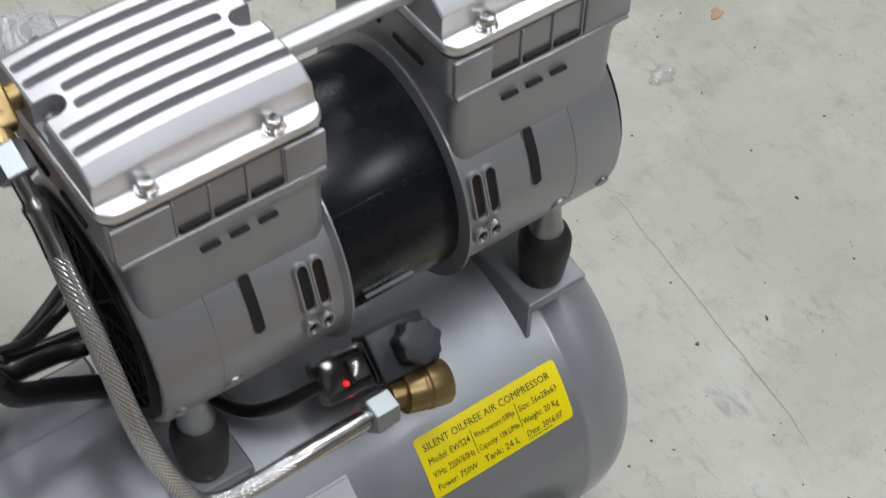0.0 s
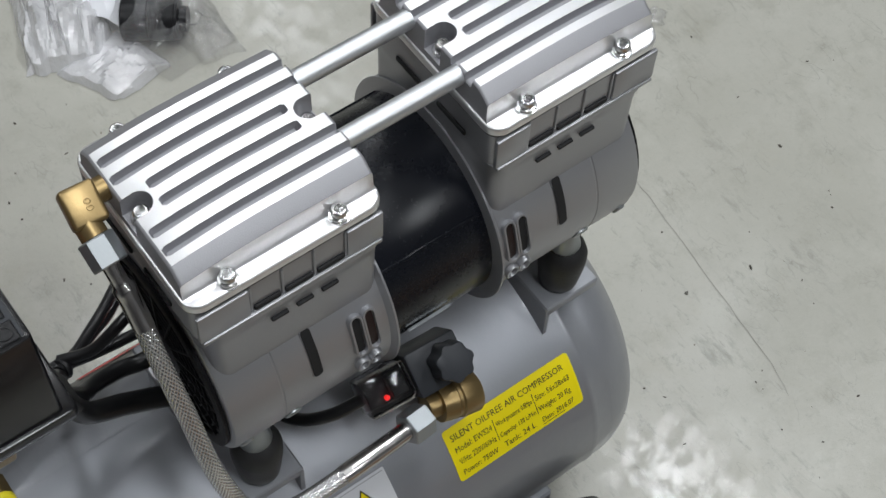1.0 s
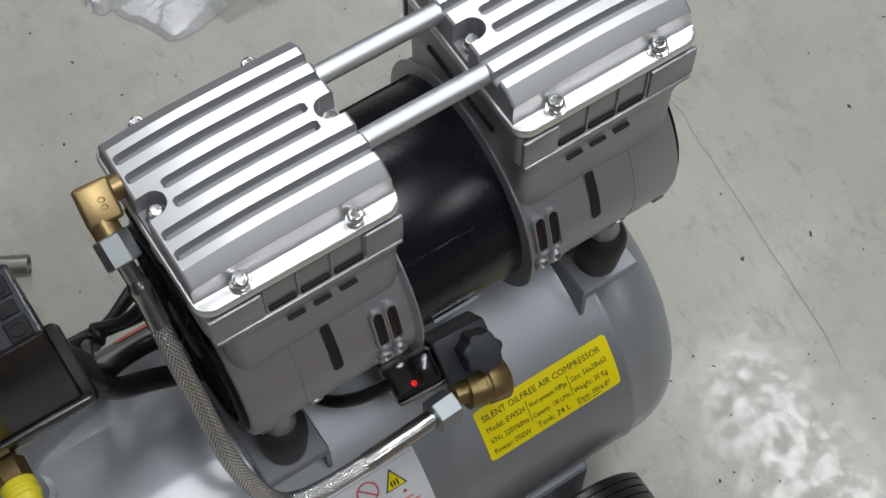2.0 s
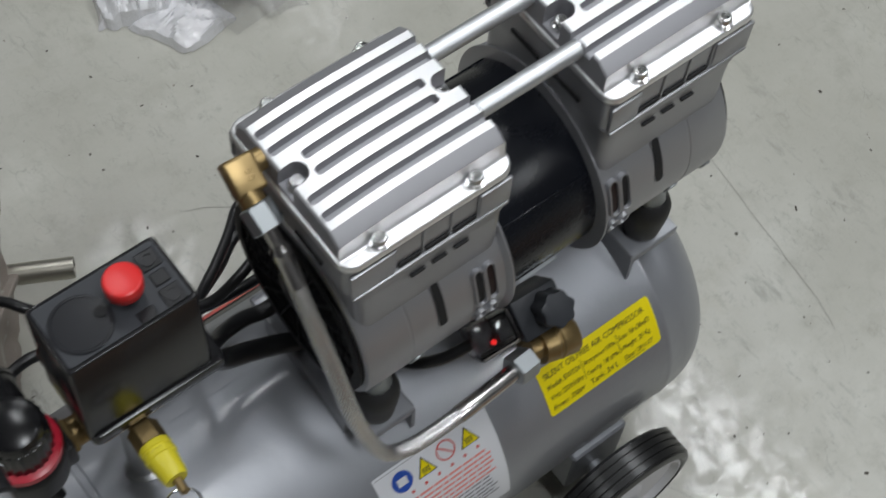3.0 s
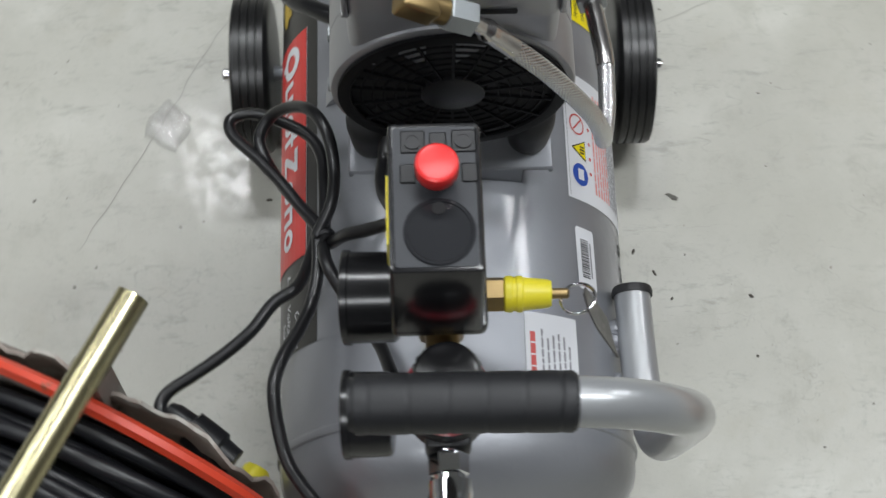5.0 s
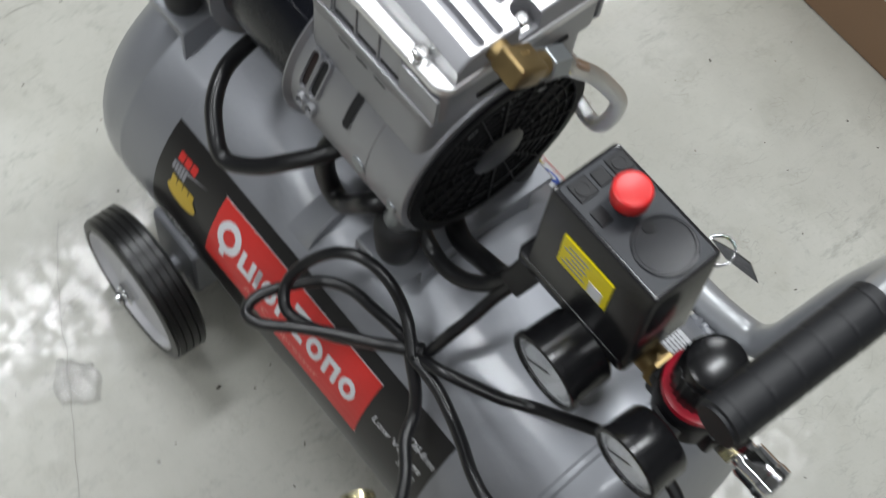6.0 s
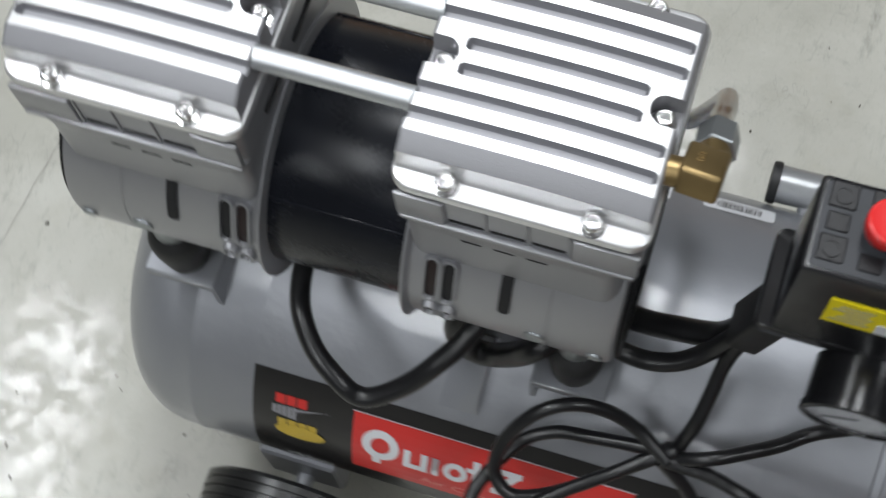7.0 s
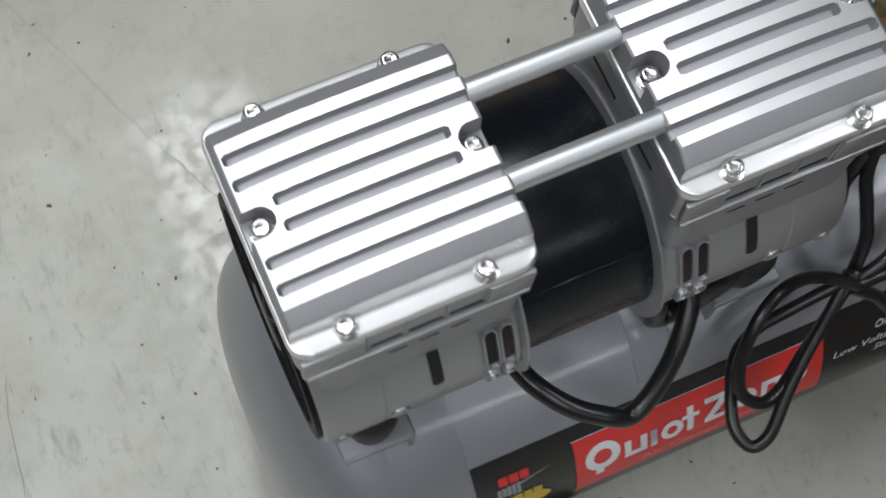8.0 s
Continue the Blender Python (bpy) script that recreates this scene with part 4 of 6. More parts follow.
def finned_top(xc):
    """The finned top as a closed solid, with the two bolt pockets cut out of it."""
    bm = bmesh.new()
    ys = [-y for y in SHOULDER]
    for g in GROOVES:
        ys += [g - 0.0045, g - 0.0031, g - 0.0026, g - 0.0022, g, g + 0.0022, g + 0.0026, g + 0.0031, g + 0.0045]
    ys = sorted(ys + list(SHOULDER))
    xs = [-0.056 + 0.112 * i / 160 for i in range(161)]
    grid = []
    for x in xs:
        grid.append([bm.verts.new((xc + x, y, Z0 + fin_height(x, y, 1 if xc > 0 else -1) - SHOULDER.get(round(abs(y), 4), 0))) for y in ys])
    for a, b in zip(grid, grid[1:]):
        for i in range(len(ys) - 1):
            bm.faces.new((a[i], a[i + 1], b[i + 1], b[i]))
    border = [r[0] for r in grid] + grid[-1][1:] + [r[-1] for r in reversed(grid[:-1])] + grid[0][-2:0:-1]
    rings = [border]
    for grow_x, grow_y, z in ((1.004, 1.003, 0.0070), (1.006, 1.010, 0.0034), (1.008, 1.020, 0.0013), (1.010, 1.036, 0.0004), (1.012, 1.055, 0.0001), (1.012, 1.057, -0.003)):
        rings.append([bm.verts.new((xc + (v.co.x - xc) * grow_x, v.co.y * grow_y, Z0 + z)) for v in border])
    for upper, lower in zip(rings, rings[1:]):
        for i in range(len(border)):
            j = (i + 1) % len(border)
            bm.faces.new((upper[i], upper[j], lower[j], lower[i]))
    bm.faces.new(rings[-1])
    bmesh.ops.recalc_face_normals(bm, faces=bm.faces)
    solid = bpy.data.meshes.new("solid")
    bm.to_mesh(solid)
    bm.free()
    bm = bmesh.new()
    for a in (-1, 1):
        k = 24
        out = [(NOTCH * math.sin(math.pi * i / k), NOTCH * math.cos(math.pi * i / k)) for i in range(k + 1)]
        out = [(BOLT_M - u, v) for u, v in out] + [(BOLT_M + 0.02, -NOTCH), (BOLT_M + 0.02, NOTCH)]
        lo = [bm.verts.new((xc + a * x, y, Z0 + 0.0040)) for x, y in out]
        hi = [bm.verts.new((xc + a * x, y, Z0 + 0.0400)) for x, y in out]
        for i in range(len(out)):
            j = (i + 1) % len(out)
            bm.faces.new((lo[i], lo[j], hi[j], hi[i]))
        bm.faces.new(lo)
        bm.faces.new(hi)
    bmesh.ops.recalc_face_normals(bm, faces=bm.faces)
    pocket = bpy.data.meshes.new("pocket")
    bm.to_mesh(pocket)
    bm.free()
    body, cut = new("solid", solid), new("pocket", pocket)
    mod = body.modifiers.new("pockets", "BOOLEAN")
    mod.operation, mod.object, mod.solver = "DIFFERENCE", cut, "EXACT"
    done = bpy.data.meshes.new_from_object(body.evaluated_get(bpy.context.evaluated_depsgraph_get()))
    bm = bmesh.new()
    bm.from_mesh(done)
    for ob in (body, cut):
        bpy.data.objects.remove(ob)
    bm.normal_update()
    for f in bm.faces:
        c = f.calc_center_median()
        top = c.z > Z0 + crown(c.x - xc, 1 if xc > 0 else -1) - 0.0016
        f.material_index = 0 if (f.normal.z > 0.93 and top) or abs(c.y) > 0.0477 else 1
    return bm


def loft(bm, levels, xc):
    """A closed solid through outlines at rising heights."""
    rings = [[bm.verts.new((xc + x, y, z)) for x, y in out] for out, z in levels]
    k = len(rings[0])
    for lower, upper in zip(rings, rings[1:]):
        for i in range(k):
            bm.faces.new((lower[i], lower[(i + 1) % k], upper[(i + 1) % k], upper[i]))
    bm.faces.new(rings[0][::-1])
    bm.faces.new(rings[-1])


def socket_bolt(name, x, y, z, parent):
    """A cap screw with a hex socket on a spring washer."""
    bm = bmesh.new()
    lathe(bm, [(0, 0.0056), (0.0010, 0.0058), (0.0012, 0.0050), (0.0013, 0.0046), (0.0018, 0.0052), (0.0028, 0.0052), (0.0030, 0.0042), (0.0066, 0.0044), (0.0074, 0.0040), (0.0077, 0.0035), (0.0077, 0.0029)], (x, y, z), (0, 0, 1), 24, False)
    lathe(bm, [(0.0077, 0.0029), (0.0030, 0.0026), (0.0030, 0.0001)], (x, y, z), (0, 0, 1), 6, False)
    part(name, bm, M_BOLT, parent, "plated hex socket bolt with washer", smooth=35)


def cylinder_head(sx):
    xc = sx * HX
    bm = bmesh.new()
    slab(bm, rounded(0.0562, 0.0562, 0.007), Z0 - 0.0340, Z0 - 0.0085, 0.0006, Matrix.Translation((xc, 0, 0)))
    cyl = part("cylinder_block", bm, M_HOUSING, comp, "silver cast cylinder block with vents", smooth=35)
    for s in (-1, 1):
        for u0, u1 in ((-0.0555, -0.0330), (0.0255, 0.0555)):
            bm = bmesh.new()
            block(bm, (xc + sx * u0 if sx > 0 else xc - u1, s * 0.0572 - 0.0016, Z0 - 0.0325), (xc + sx * u1 if sx > 0 else xc - u0, s * 0.0572 + 0.0016, Z0 - 0.0088), 0.0013, 2)
            part("corner_pad", bm, M_HOUSING, cyl, smooth=40)
        bm = bmesh.new()
        block(bm, (xc - 0.0545, s * 0.0575 - 0.0022, Z0 - 0.0352), (xc + 0.0545, s * 0.0575 + 0.0022, Z0 - 0.0322), 0.0012, 2)
        part("ledge", bm, M_HOUSING, cyl, smooth=40)
        # side vents: near-black blocks paint the shade of openings that are not cut
        for u, w in ((-0.0235, 0.0085), (-0.0040, 0.0085), (0.0150, 0.0080)):
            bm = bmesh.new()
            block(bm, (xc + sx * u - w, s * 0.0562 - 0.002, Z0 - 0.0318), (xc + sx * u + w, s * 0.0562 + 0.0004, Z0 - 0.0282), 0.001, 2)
            part("vent_slot_shade", bm, M_SHADE_FAN_BLACK, cyl)
        for u in (-0.0330, -0.0138, 0.0056, 0.0245):
            bm = bmesh.new()
            block(bm, (xc + sx * u - 0.0007, s * 0.0566 - 0.001, Z0 - 0.0325), (xc + sx * u + 0.0007, s * 0.0566 + 0.0008, Z0 - 0.0095), 0.0004, 1)
            part("rib", bm, M_HOUSING, cyl)
    for s in (-1, 1):
        # end vents, with the openings' shade painted as near-black blocks too
        for u in (-0.020, 0.018):
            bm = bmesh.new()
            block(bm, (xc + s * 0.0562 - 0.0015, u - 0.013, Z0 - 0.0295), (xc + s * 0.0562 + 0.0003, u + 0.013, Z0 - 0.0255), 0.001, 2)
            part("vent_slot_shade", bm, M_SHADE_FAN_BLACK, cyl)
    bm = bmesh.new()
    slab(bm, rounded(0.0570, 0.0568, 0.009), Z0 - 0.0088, Z0 - 0.0060, 0.0005, Matrix.Translation((xc, 0, 0)))
    part("gasket", bm, M_RUBBER, comp, "black gasket")
    bm = bmesh.new()
    loft(bm, [(rounded(0.0576, 0.0572, 0.010, 8), Z0 - 0.0061), (rounded(0.0582, 0.0578, 0.010, 8), Z0 - 0.0055), (rounded(0.0582, 0.0578, 0.010, 8), Z0 - 0.0026),
              (rounded(0.0580, 0.0576, 0.010, 8), Z0 - 0.0014), (rounded(0.0575, 0.0570, 0.0095, 8), Z0 - 0.0006), (rounded(0.0567, 0.0562, 0.009, 8), Z0 - 0.0002), (rounded(0.0564, 0.0480, 0.006, 8), Z0)], xc)
    head = part("cylinder_head", bm, M_CAST, comp, "bright finned aluminium cylinder head", smooth=30)
    part("finned_top", finned_top(xc), [M_CAST, M_RAW], head, "milled cooling fins", smooth=30)
    for a in (-1, 1):
        for b in (-1, 1):
            socket_bolt("bolt", xc + a * 0.0325, b * 0.0521, Z0 - 0.0006, head)
        socket_bolt("bolt", xc + a * BOLT_M, 0, Z0 + 0.0038, head)


for sx in (-1, 1):
    cylinder_head(sx)
for s in (-1, 1):
    bm = bmesh.new()
    lathe(bm, [(-0.037, 0.0058), (0.037, 0.0058)], (0, s * 0.0225, Z0 + 0.0130), (1, 0, 0), 28)
    part("transfer_tube", bm, M_ROD, comp, "satin aluminium transfer tube between the heads", smooth=40)

# ---- delivery line ----
bm = bmesh.new()
lathe(bm, [(0, 0.0068), (0.006, 0.0068), (0.0065, 0.0060)], (-0.1480, 0.0225, Z0 + 0.0105), (-1, 0, 0), 20)
tilt = pose(-0.1625, 0.0190, Z0 + 0.0095, 30, 0, -4)
block(bm, (-0.0098, -0.0105, -0.0072), (0.0092, 0.0112, 0.0072), 0.0022, 3, tilt)
lathe(bm, [(0, 0.0074), (0.008, 0.0074)], (-0.1652, 0.0125, Z0 + 0.0055), (0.02, -1, -0.58), 20)
elbow = part("elbow_fitting", bm, M_BRASS, comp, "square brass elbow fitting", smooth=35)
bm = bmesh.new()
for dx in (-0.0018, 0.0018):
    ring = [Vector((0.0020 + 0.0016 * math.cos(a), dx - 0.0005 + 0.0012 * math.sin(a), 0.0072)) for a in [math.tau * k / 12 for k in range(13)]]
    sweep(bm, [tilt @ p for p in ring], 0.00045, 6)
part("stamped_mark", bm, M_BRASS, elbow)
bm = bmesh.new()
hexagon(bm, (-0.1655, 0.0055, Z0 + 0.0012), (0.03, -1, -0.60), 0, 0.0160, 0.0166, 10)
part("union_nut", bm, M_STEEL, comp, "zinc plated union nut", smooth=20)
hose = smooth_path([(-0.1655, -0.0065, 0.5015), (-0.1640, -0.0219, 0.4800), (-0.1648, -0.0440, 0.4510), (-0.1642, -0.0626, 0.4200), (-0.1636, -0.0795, 0.3870), (-0.1575, -0.0887, 0.3514), (-0.1485, -0.0930, 0.3235),
                    (-0.1370, -0.0955, 0.3130), (-0.1200, -0.0980, 0.3130), (-0.0900, -0.0985, 0.3150), (-0.0600, -0.0960, 0.3110), (-0.0420, -0.0940, 0.3080)], 10)
bm = bmesh.new()
sweep(bm, hose, lambda f: 0.0042 if f < 0.08 else 0.0055, 20, True, True)
line = part("braided_hose", bm, M_BRAID, comp, "stainless braided delivery hose", smooth=60)
for i0, i1 in ((0, 14), (len(hose) - 22, len(hose) - 1)):
    bm = bmesh.new()
    sweep(bm, hose[i0 : i1 + 1], (lambda f: 0.0046 if f < 0.42 else (0.0062 if f < 0.52 else 0.0058)) if i0 == 0 else 0.0061, 20)
    part("ferrule", bm, M_FERRULE, line, "crimped steel ferrule", smooth=50)
d_end = (hose[-1] - hose[-4]).normalized()
bm = bmesh.new()
hexagon(bm, hose[-1] - d_end * 0.002, d_end, 0, 0.0165, 0.0190, 15)
part("union_nut", bm, M_STEEL, comp, "zinc plated union nut", smooth=20)
bm = bmesh.new()
lathe(bm, [(-0.012, 0.0075), (-0.004, 0.0080), (-0.004, 0.0120), (0.006, 0.0130), (0.007, 0.0122), (0.009, 0.0122), (0.010, 0.0135), (0.022, 0.0135), (0.0235, 0.0125), (0.0235, 0.0020)], (-0.0125, -0.0880, 0.3000), (1, -0.12, -0.22), 32)
lathe(bm, [(0, 0.0085), (0.045, 0.0085)], (0.000, -0.0600, 0.2500), (-0.02, -0.5, 0.9), 20)
part("check_valve", bm, M_BRASS, comp, "brass check valve", smooth=35)

# solenoid unloader beside the check valve
bm = bmesh.new()
tilt = pose(-0.0080, -0.0665, 0.3120, 38, 0, -3)
block(bm, (-0.0160, -0.0150, -0.0150), (0.0200, 0.0150, 0.0130), 0.002, 2, tilt)
coil = part("unloader_valve", bm, M_BLACK_TOP, comp, "black unloader valve with a knob", smooth=35)
bm = bmesh.new()
k = 14
outline = []
for i in range(k * 4):
    a = 2 * math.pi * i / (k * 4)
    r = 0.0120 + 0.0009 * math.cos(7 * a)
    outline.append((r * math.cos(a), r * math.sin(a)))
slab(bm, outline, 0.012, 0.030, 0.0015, tilt @ pose(0.0075, 0.0, 0.0, 0, 0, 0))
part("knob", bm, M_BLACK_TOP, coil, "black lobed knob", smooth=40)
bm = bmesh.new()
block(bm, (-0.0480, -0.0125, -0.0120), (-0.0162, 0.0125, 0.0110), 0.0025, 2, tilt)
cover = part("clear_cover", bm, M_CLEAR, coil, "smoky clear plug cover", smooth=35)
bm = bmesh.new()
block(bm, (-0.0440, -0.0085, -0.0105), (-0.0180, 0.0085, -0.0035), 0.001, 1, tilt)
block(bm, (-0.0300, -0.0070, -0.0040), (-0.0190, 0.0070, 0.0050), 0.001, 1, tilt)
part("plug_body", bm, M_BLACK_TOP, cover, "dark circuit block inside the cover")
bm = bmesh.new()
lathe(bm, [(0, 0.0016), (0.0030, 0.0016), (0.0040, 0.0008)], tilt @ Vector((-0.0330, -0.0050, -0.0030)), tilt.to_3x3() @ Vector((0, 0, 1)), 12)
part("indicator_light", bm, M_LED, coil, "glowing red indicator light", smooth=50)
bm = bmesh.new()
sweep(bm, smooth_path([tilt @ Vector((-0.046, 0.0, -0.002)), (-0.0750, -0.0560, 0.3010), (-0.0900, -0.0400, 0.2880), (-0.1000, -0.0100, 0.2760)], 8), 0.0042, 12)
part("cable", bm, M_CABLE, coil, smooth=60)

# ---- pressure switch ----
bm = bmesh.new()
px0, px1, py0, py1, pz0, pz1 = -0.2945, -0.2135, -0.0105, 0.0362, 0.3930, 0.4830
top = rounded((px1 - px0) / 2, (py1 - py0) / 2, 0.003, 4)
cx, cy = (px0 + px1) / 2, (py0 + py1) / 2
rings = []
for z, grow in ((pz0 + 0.006, 0.0012), (pz0 + 0.012, 0.0010), (pz1 - 0.0015, 0.0), (pz1 - 0.0004, -0.0006), (pz1, -0.0018)):
    rings.append([bm.verts.new((cx + x * (1 + grow / 0.039), cy + y * (1 + grow / 0.022), z)) for x, y in top])
for a, b in zip(rings, rings[1:]):
    for i in range(len(a)):
        bm.faces.new((a[i], a[(i + 1) % len(a)], b[(i + 1) % len(a)], b[i]))
bm.faces.new(rings[0][::-1])
bm.faces.new(rings[-1])
switch = part("pressure_switch", bm, M_SWITCH, comp, "black plastic pressure switch box with a red button", smooth=35)
bm = bmesh.new()
slab(bm, rounded(0.0450, 0.0262, 0.005), pz0 - 0.004, pz0 + 0.0065, 0.0015, Matrix.Translation((cx + 0.004, cy - 0.001, 0)))
part("base_rim", bm, M_SWITCH, switch, smooth=35)
bm = bmesh.new()
slab(bm, rounded(0.0378, 0.0206, 0.002), pz1 - 0.0005, pz1 + 0.0004, 0.0003, Matrix.Translation((cx, cy, 0)))
plate = part("top_plate", bm, M_BLACK_TOP, switch, "charcoal matt top plate")
bm = bmesh.new()
lathe(bm, [(0, 0.0178), (0.0008, 0.0178), (0.0011, 0.0174), (0.0011, 0.0160), (0.0007, 0.0156), (0.0007, 0.0001)], (-0.2735, 0.0112, pz1 + 0.0003), (0, 0, 1), 48)
part("round_dial", bm, M_DIAL, switch, "round moulded dial", smooth=30)
bm = bmesh.new()
# flat near-black disc: the hole's inner shade as colour
lathe(bm, [(0, 0.0034), (0.0003, 0.0034), (0.0003, 0.0001)], (-0.2612, 0.0114, pz1 + 0.0015), (0, 0, 1), 20)
part("screw_hole_shade", bm, M_SHADE_FAN_BLACK, switch)
for i, (x, y) in enumerate(((-0.2245, 0.0235), (-0.2245, -0.0020), (-0.2245, 0.0108), (-0.2420, 0.0262), (-0.2420, -0.0045))):
    bm = bmesh.new()
    w, h = (0.0062, 0.0062) if i < 2 else ((0.0050, 0.0044) if i == 2 else (0.0052, 0.0040))
    block(bm, (x - w, y - h, pz1 + 0.0002), (x + w, y + h, pz1 + 0.0010), 0.0006, 1)
    if i < 2:
        lathe(bm, [(0, 0.0044), (0.0007, 0.0044), (0.0007, 0.0032), (0.0003, 0.0032), (0.0003, 0.0001)], (x, y, pz1 + 0.0010), (0, 0, 1), 20)
    part("moulded_pad", bm, M_BLACK, switch, smooth=30)
bm = bmesh.new()
lathe(bm, [(0, 0.0058), (0.008, 0.0058)], (-0.2450, 0.0118, pz1 + 0.0003), (0, 0, 1), 24)
part("button_stem", bm, M_BLACK, switch)
bm = bmesh.new()
lathe(bm, [(0, 0.0095), (0.0015, 0.0107), (0.0098, 0.0109), (0.0110, 0.0104), (0.0115, 0.0094), (0.0112, 0.0082), (0.0111, 0.0001)], (-0.2450, 0.0118, pz1 + 0.0085), (0, 0, 1), 40)
part("push_button", bm, M_RED, switch, "red round push button", smooth=40)
bm = bmesh.new()
block(bm, (-0.2700, py1 - 0.0005, 0.4310), (-0.2320, py1 + 0.0016, 0.4605))
sticker = part("switch_label", bm, M_LAB_YELLOW, switch, "faded yellow sticker")
bm = bmesh.new()
block(bm, (-0.2660, py1 + 0.0010, 0.4325), (-0.2560, py1 + 0.0021, 0.4440))
part("switch_label", bm, M_WHITE, switch, "small white patch on the sticker")
bm = bmesh.new()
for k in range(5):
    block(bm, (-0.2530 + 0.002 * (k % 2), py1 + 0.0012, 0.4360 + 0.0045 * k), (-0.2345 - 0.003 * (k % 3), py1 + 0.0019, 0.4372 + 0.0045 * k))
part("small_print", bm, M_INK_GREY, switch)
# boxy strain relief under the motor end, where the cables come in
axis = Vector((0.0135, 0.003, -0.052)).normalized()
side = Vector((0, 1, 0)).cross(axis).normalized()
turned = Matrix((side, axis.cross(side), axis)).transposed().to_4x4()
bm = bmesh.new()
block(bm, (-0.0090, -0.0125, 0), (0.0090, 0.0125, 0.050), 0.0025, 3, Matrix.Translation((-0.2170, 0.0210, 0.3900)) @ turned)
part("strain_relief", bm, M_RUBBER, switch, "black moulded cable entry", smooth=40)

# pipe stub, manifold, safety valve
bm = bmesh.new()
lathe(bm, [(0, 0.0125), (0.006, 0.0125), (0.007, 0.0088), (0.095, 0.0088)], (-0.2650, 0.0105, ZC + R - 0.004), (0, 0, 1), 28)
part("riser_pipe", bm, M_TUBE_PAINT, comp, "grey riser pipe", smooth=35)
bm = bmesh.new()
block(bm, (-0.2890, -0.0020, 0.3570), (-0.2430, 0.0230, 0.3880), 0.003, 2)
lathe(bm, [(0, 0.0095), (0.012, 0.0095)], (-0.2890, 0.0100, 0.3720), (-1, 0, 0), 20)
lathe(bm, [(0, 0.0080), (0.012, 0.0080)], (-0.2645, 0.0225, 0.3700), (0, 1, 0), 20)
man = part("manifold", bm, M_BRASS, comp, "brass manifold under the switch", smooth=35)
bm = bmesh.new()
hexagon(bm, (-0.3000, 0.0100, 0.3720), (-1, 0, 0), 0, 0.0080, 0.0210, 0)
part("nipple_nut", bm, M_BRASS, man, smooth=20)
v0, vd = Vector((-0.2655, -0.0020, 0.3725)), Vector((-0.02, -1, 0.02)).normalized()
bm = bmesh.new()
lathe(bm, [(0, 0.0072), (0.010, 0.0072), (0.010, 0.0050)], v0, vd, 20)
hexagon(bm, v0, vd, 0.009, 0.0230, 0.0175, 0)
valve = part("safety_valve", bm, M_BRASS, comp, "brass safety valve with a yellow cap", smooth=30)
bm = bmesh.new()
lathe(bm, [(0.0225, 0.0090), (0.0235, 0.0101), (0.0270, 0.0103), (0.0275, 0.0096), (0.0293, 0.0096), (0.0298, 0.0103), (0.0326, 0.0103), (0.0334, 0.0094), (0.0470, 0.0080), (0.0490, 0.0071), (0.0490, 0.0040)], v0, vd, 32)
part("valve_cap", bm, M_YELLOW, valve, "yellow plastic ribbed cap", smooth=35)
bm = bmesh.new()
lathe(bm, [(0.048, 0.0030), (0.058, 0.0030), (0.059, 0.0020)], v0, vd, 14)
part("valve_pin", bm, M_BRASS, valve, smooth=40)


def wire_ring(bm, center, normal, radius, wire):
    m = Matrix.Translation(center) @ frame_along(normal)
    path = [m @ Vector((radius * math.cos(2 * math.pi * i / 32), radius * math.sin(2 * math.pi * i / 32), 0)) for i in range(33)]
    sweep(bm, path, wire, 8)


bm = bmesh.new()
rc = v0 + vd * 0.0560 + Vector((-0.004, -0.0075, 0.001))
wire_ring(bm, rc, (0.25, 0.25, 1), 0.0098, 0.0008)
wire_ring(bm, rc + Vector((0, 0, 0.0012)), (0.25, 0.3, 1), 0.0098, 0.0008)
part("split_ring", bm, M_CHROME, valve, "bright split ring", smooth=60)
bm = bmesh.new()
pts = [Vector(p) for p in ((-0.2620, -0.0705, 0.3700), (-0.2690, -0.0850, 0.3380), (-0.2930, -0.0900, 0.3370), (-0.2880, -0.0745, 0.3760), (-0.2790, -0.0700, 0.3810), (-0.2690, -0.0685, 0.3780))]
nrm = (pts[1] - pts[0]).cross(pts[2] - pts[1]).normalized()
lo = [bm.verts.new(p - nrm * 0.0004) for p in pts]
hi = [bm.verts.new(p + nrm * 0.0004) for p in pts]
for i in range(6):
    bm.faces.new((lo[i], lo[(i + 1) % 6], hi[(i + 1) % 6], hi[i]))
bm.faces.new(lo[::-1])
bm.faces.new(hi)
part("tag", bm, M_TAG, valve, "dark bare metal tag")

# regulator with knob, gauges, outlet coupler
bm = bmesh.new()
rx, ry = -0.3290, 0.0088
lathe(bm, [(0, 0.0120), (0.003, 0.0160), (0.012, 0.0175), (0.018, 0.0225), (0.040, 0.0240), (0.045, 0.0230), (0.048, 0.0205)], (rx, ry, 0.3460), (0, 0, 1), 36)
block(bm, (rx - 0.0260, ry - 0.0125, 0.3600), (rx + 0.0260, ry + 0.0125, 0.3840), 0.003, 2)
block(bm, (rx - 0.0100, ry - 0.0100, 0.3640), (rx + 0.0100, ry + 0.0255, 0.3820), 0.002, 2)
reg = part("regulator", bm, M_BLACK, comp, "black pressure regulator with a red collar", smooth=35)
bm = bmesh.new()
lathe(bm, [(0, 0.0205), (0.0012, 0.0230), (0.0060, 0.0230), (0.0072, 0.0205)], (rx, ry, 0.3925), (0, 0, 1), 40)
part("collar", bm, M_REDRING, reg, "red plastic collar", smooth=35)
bm = bmesh.new()
outline = []
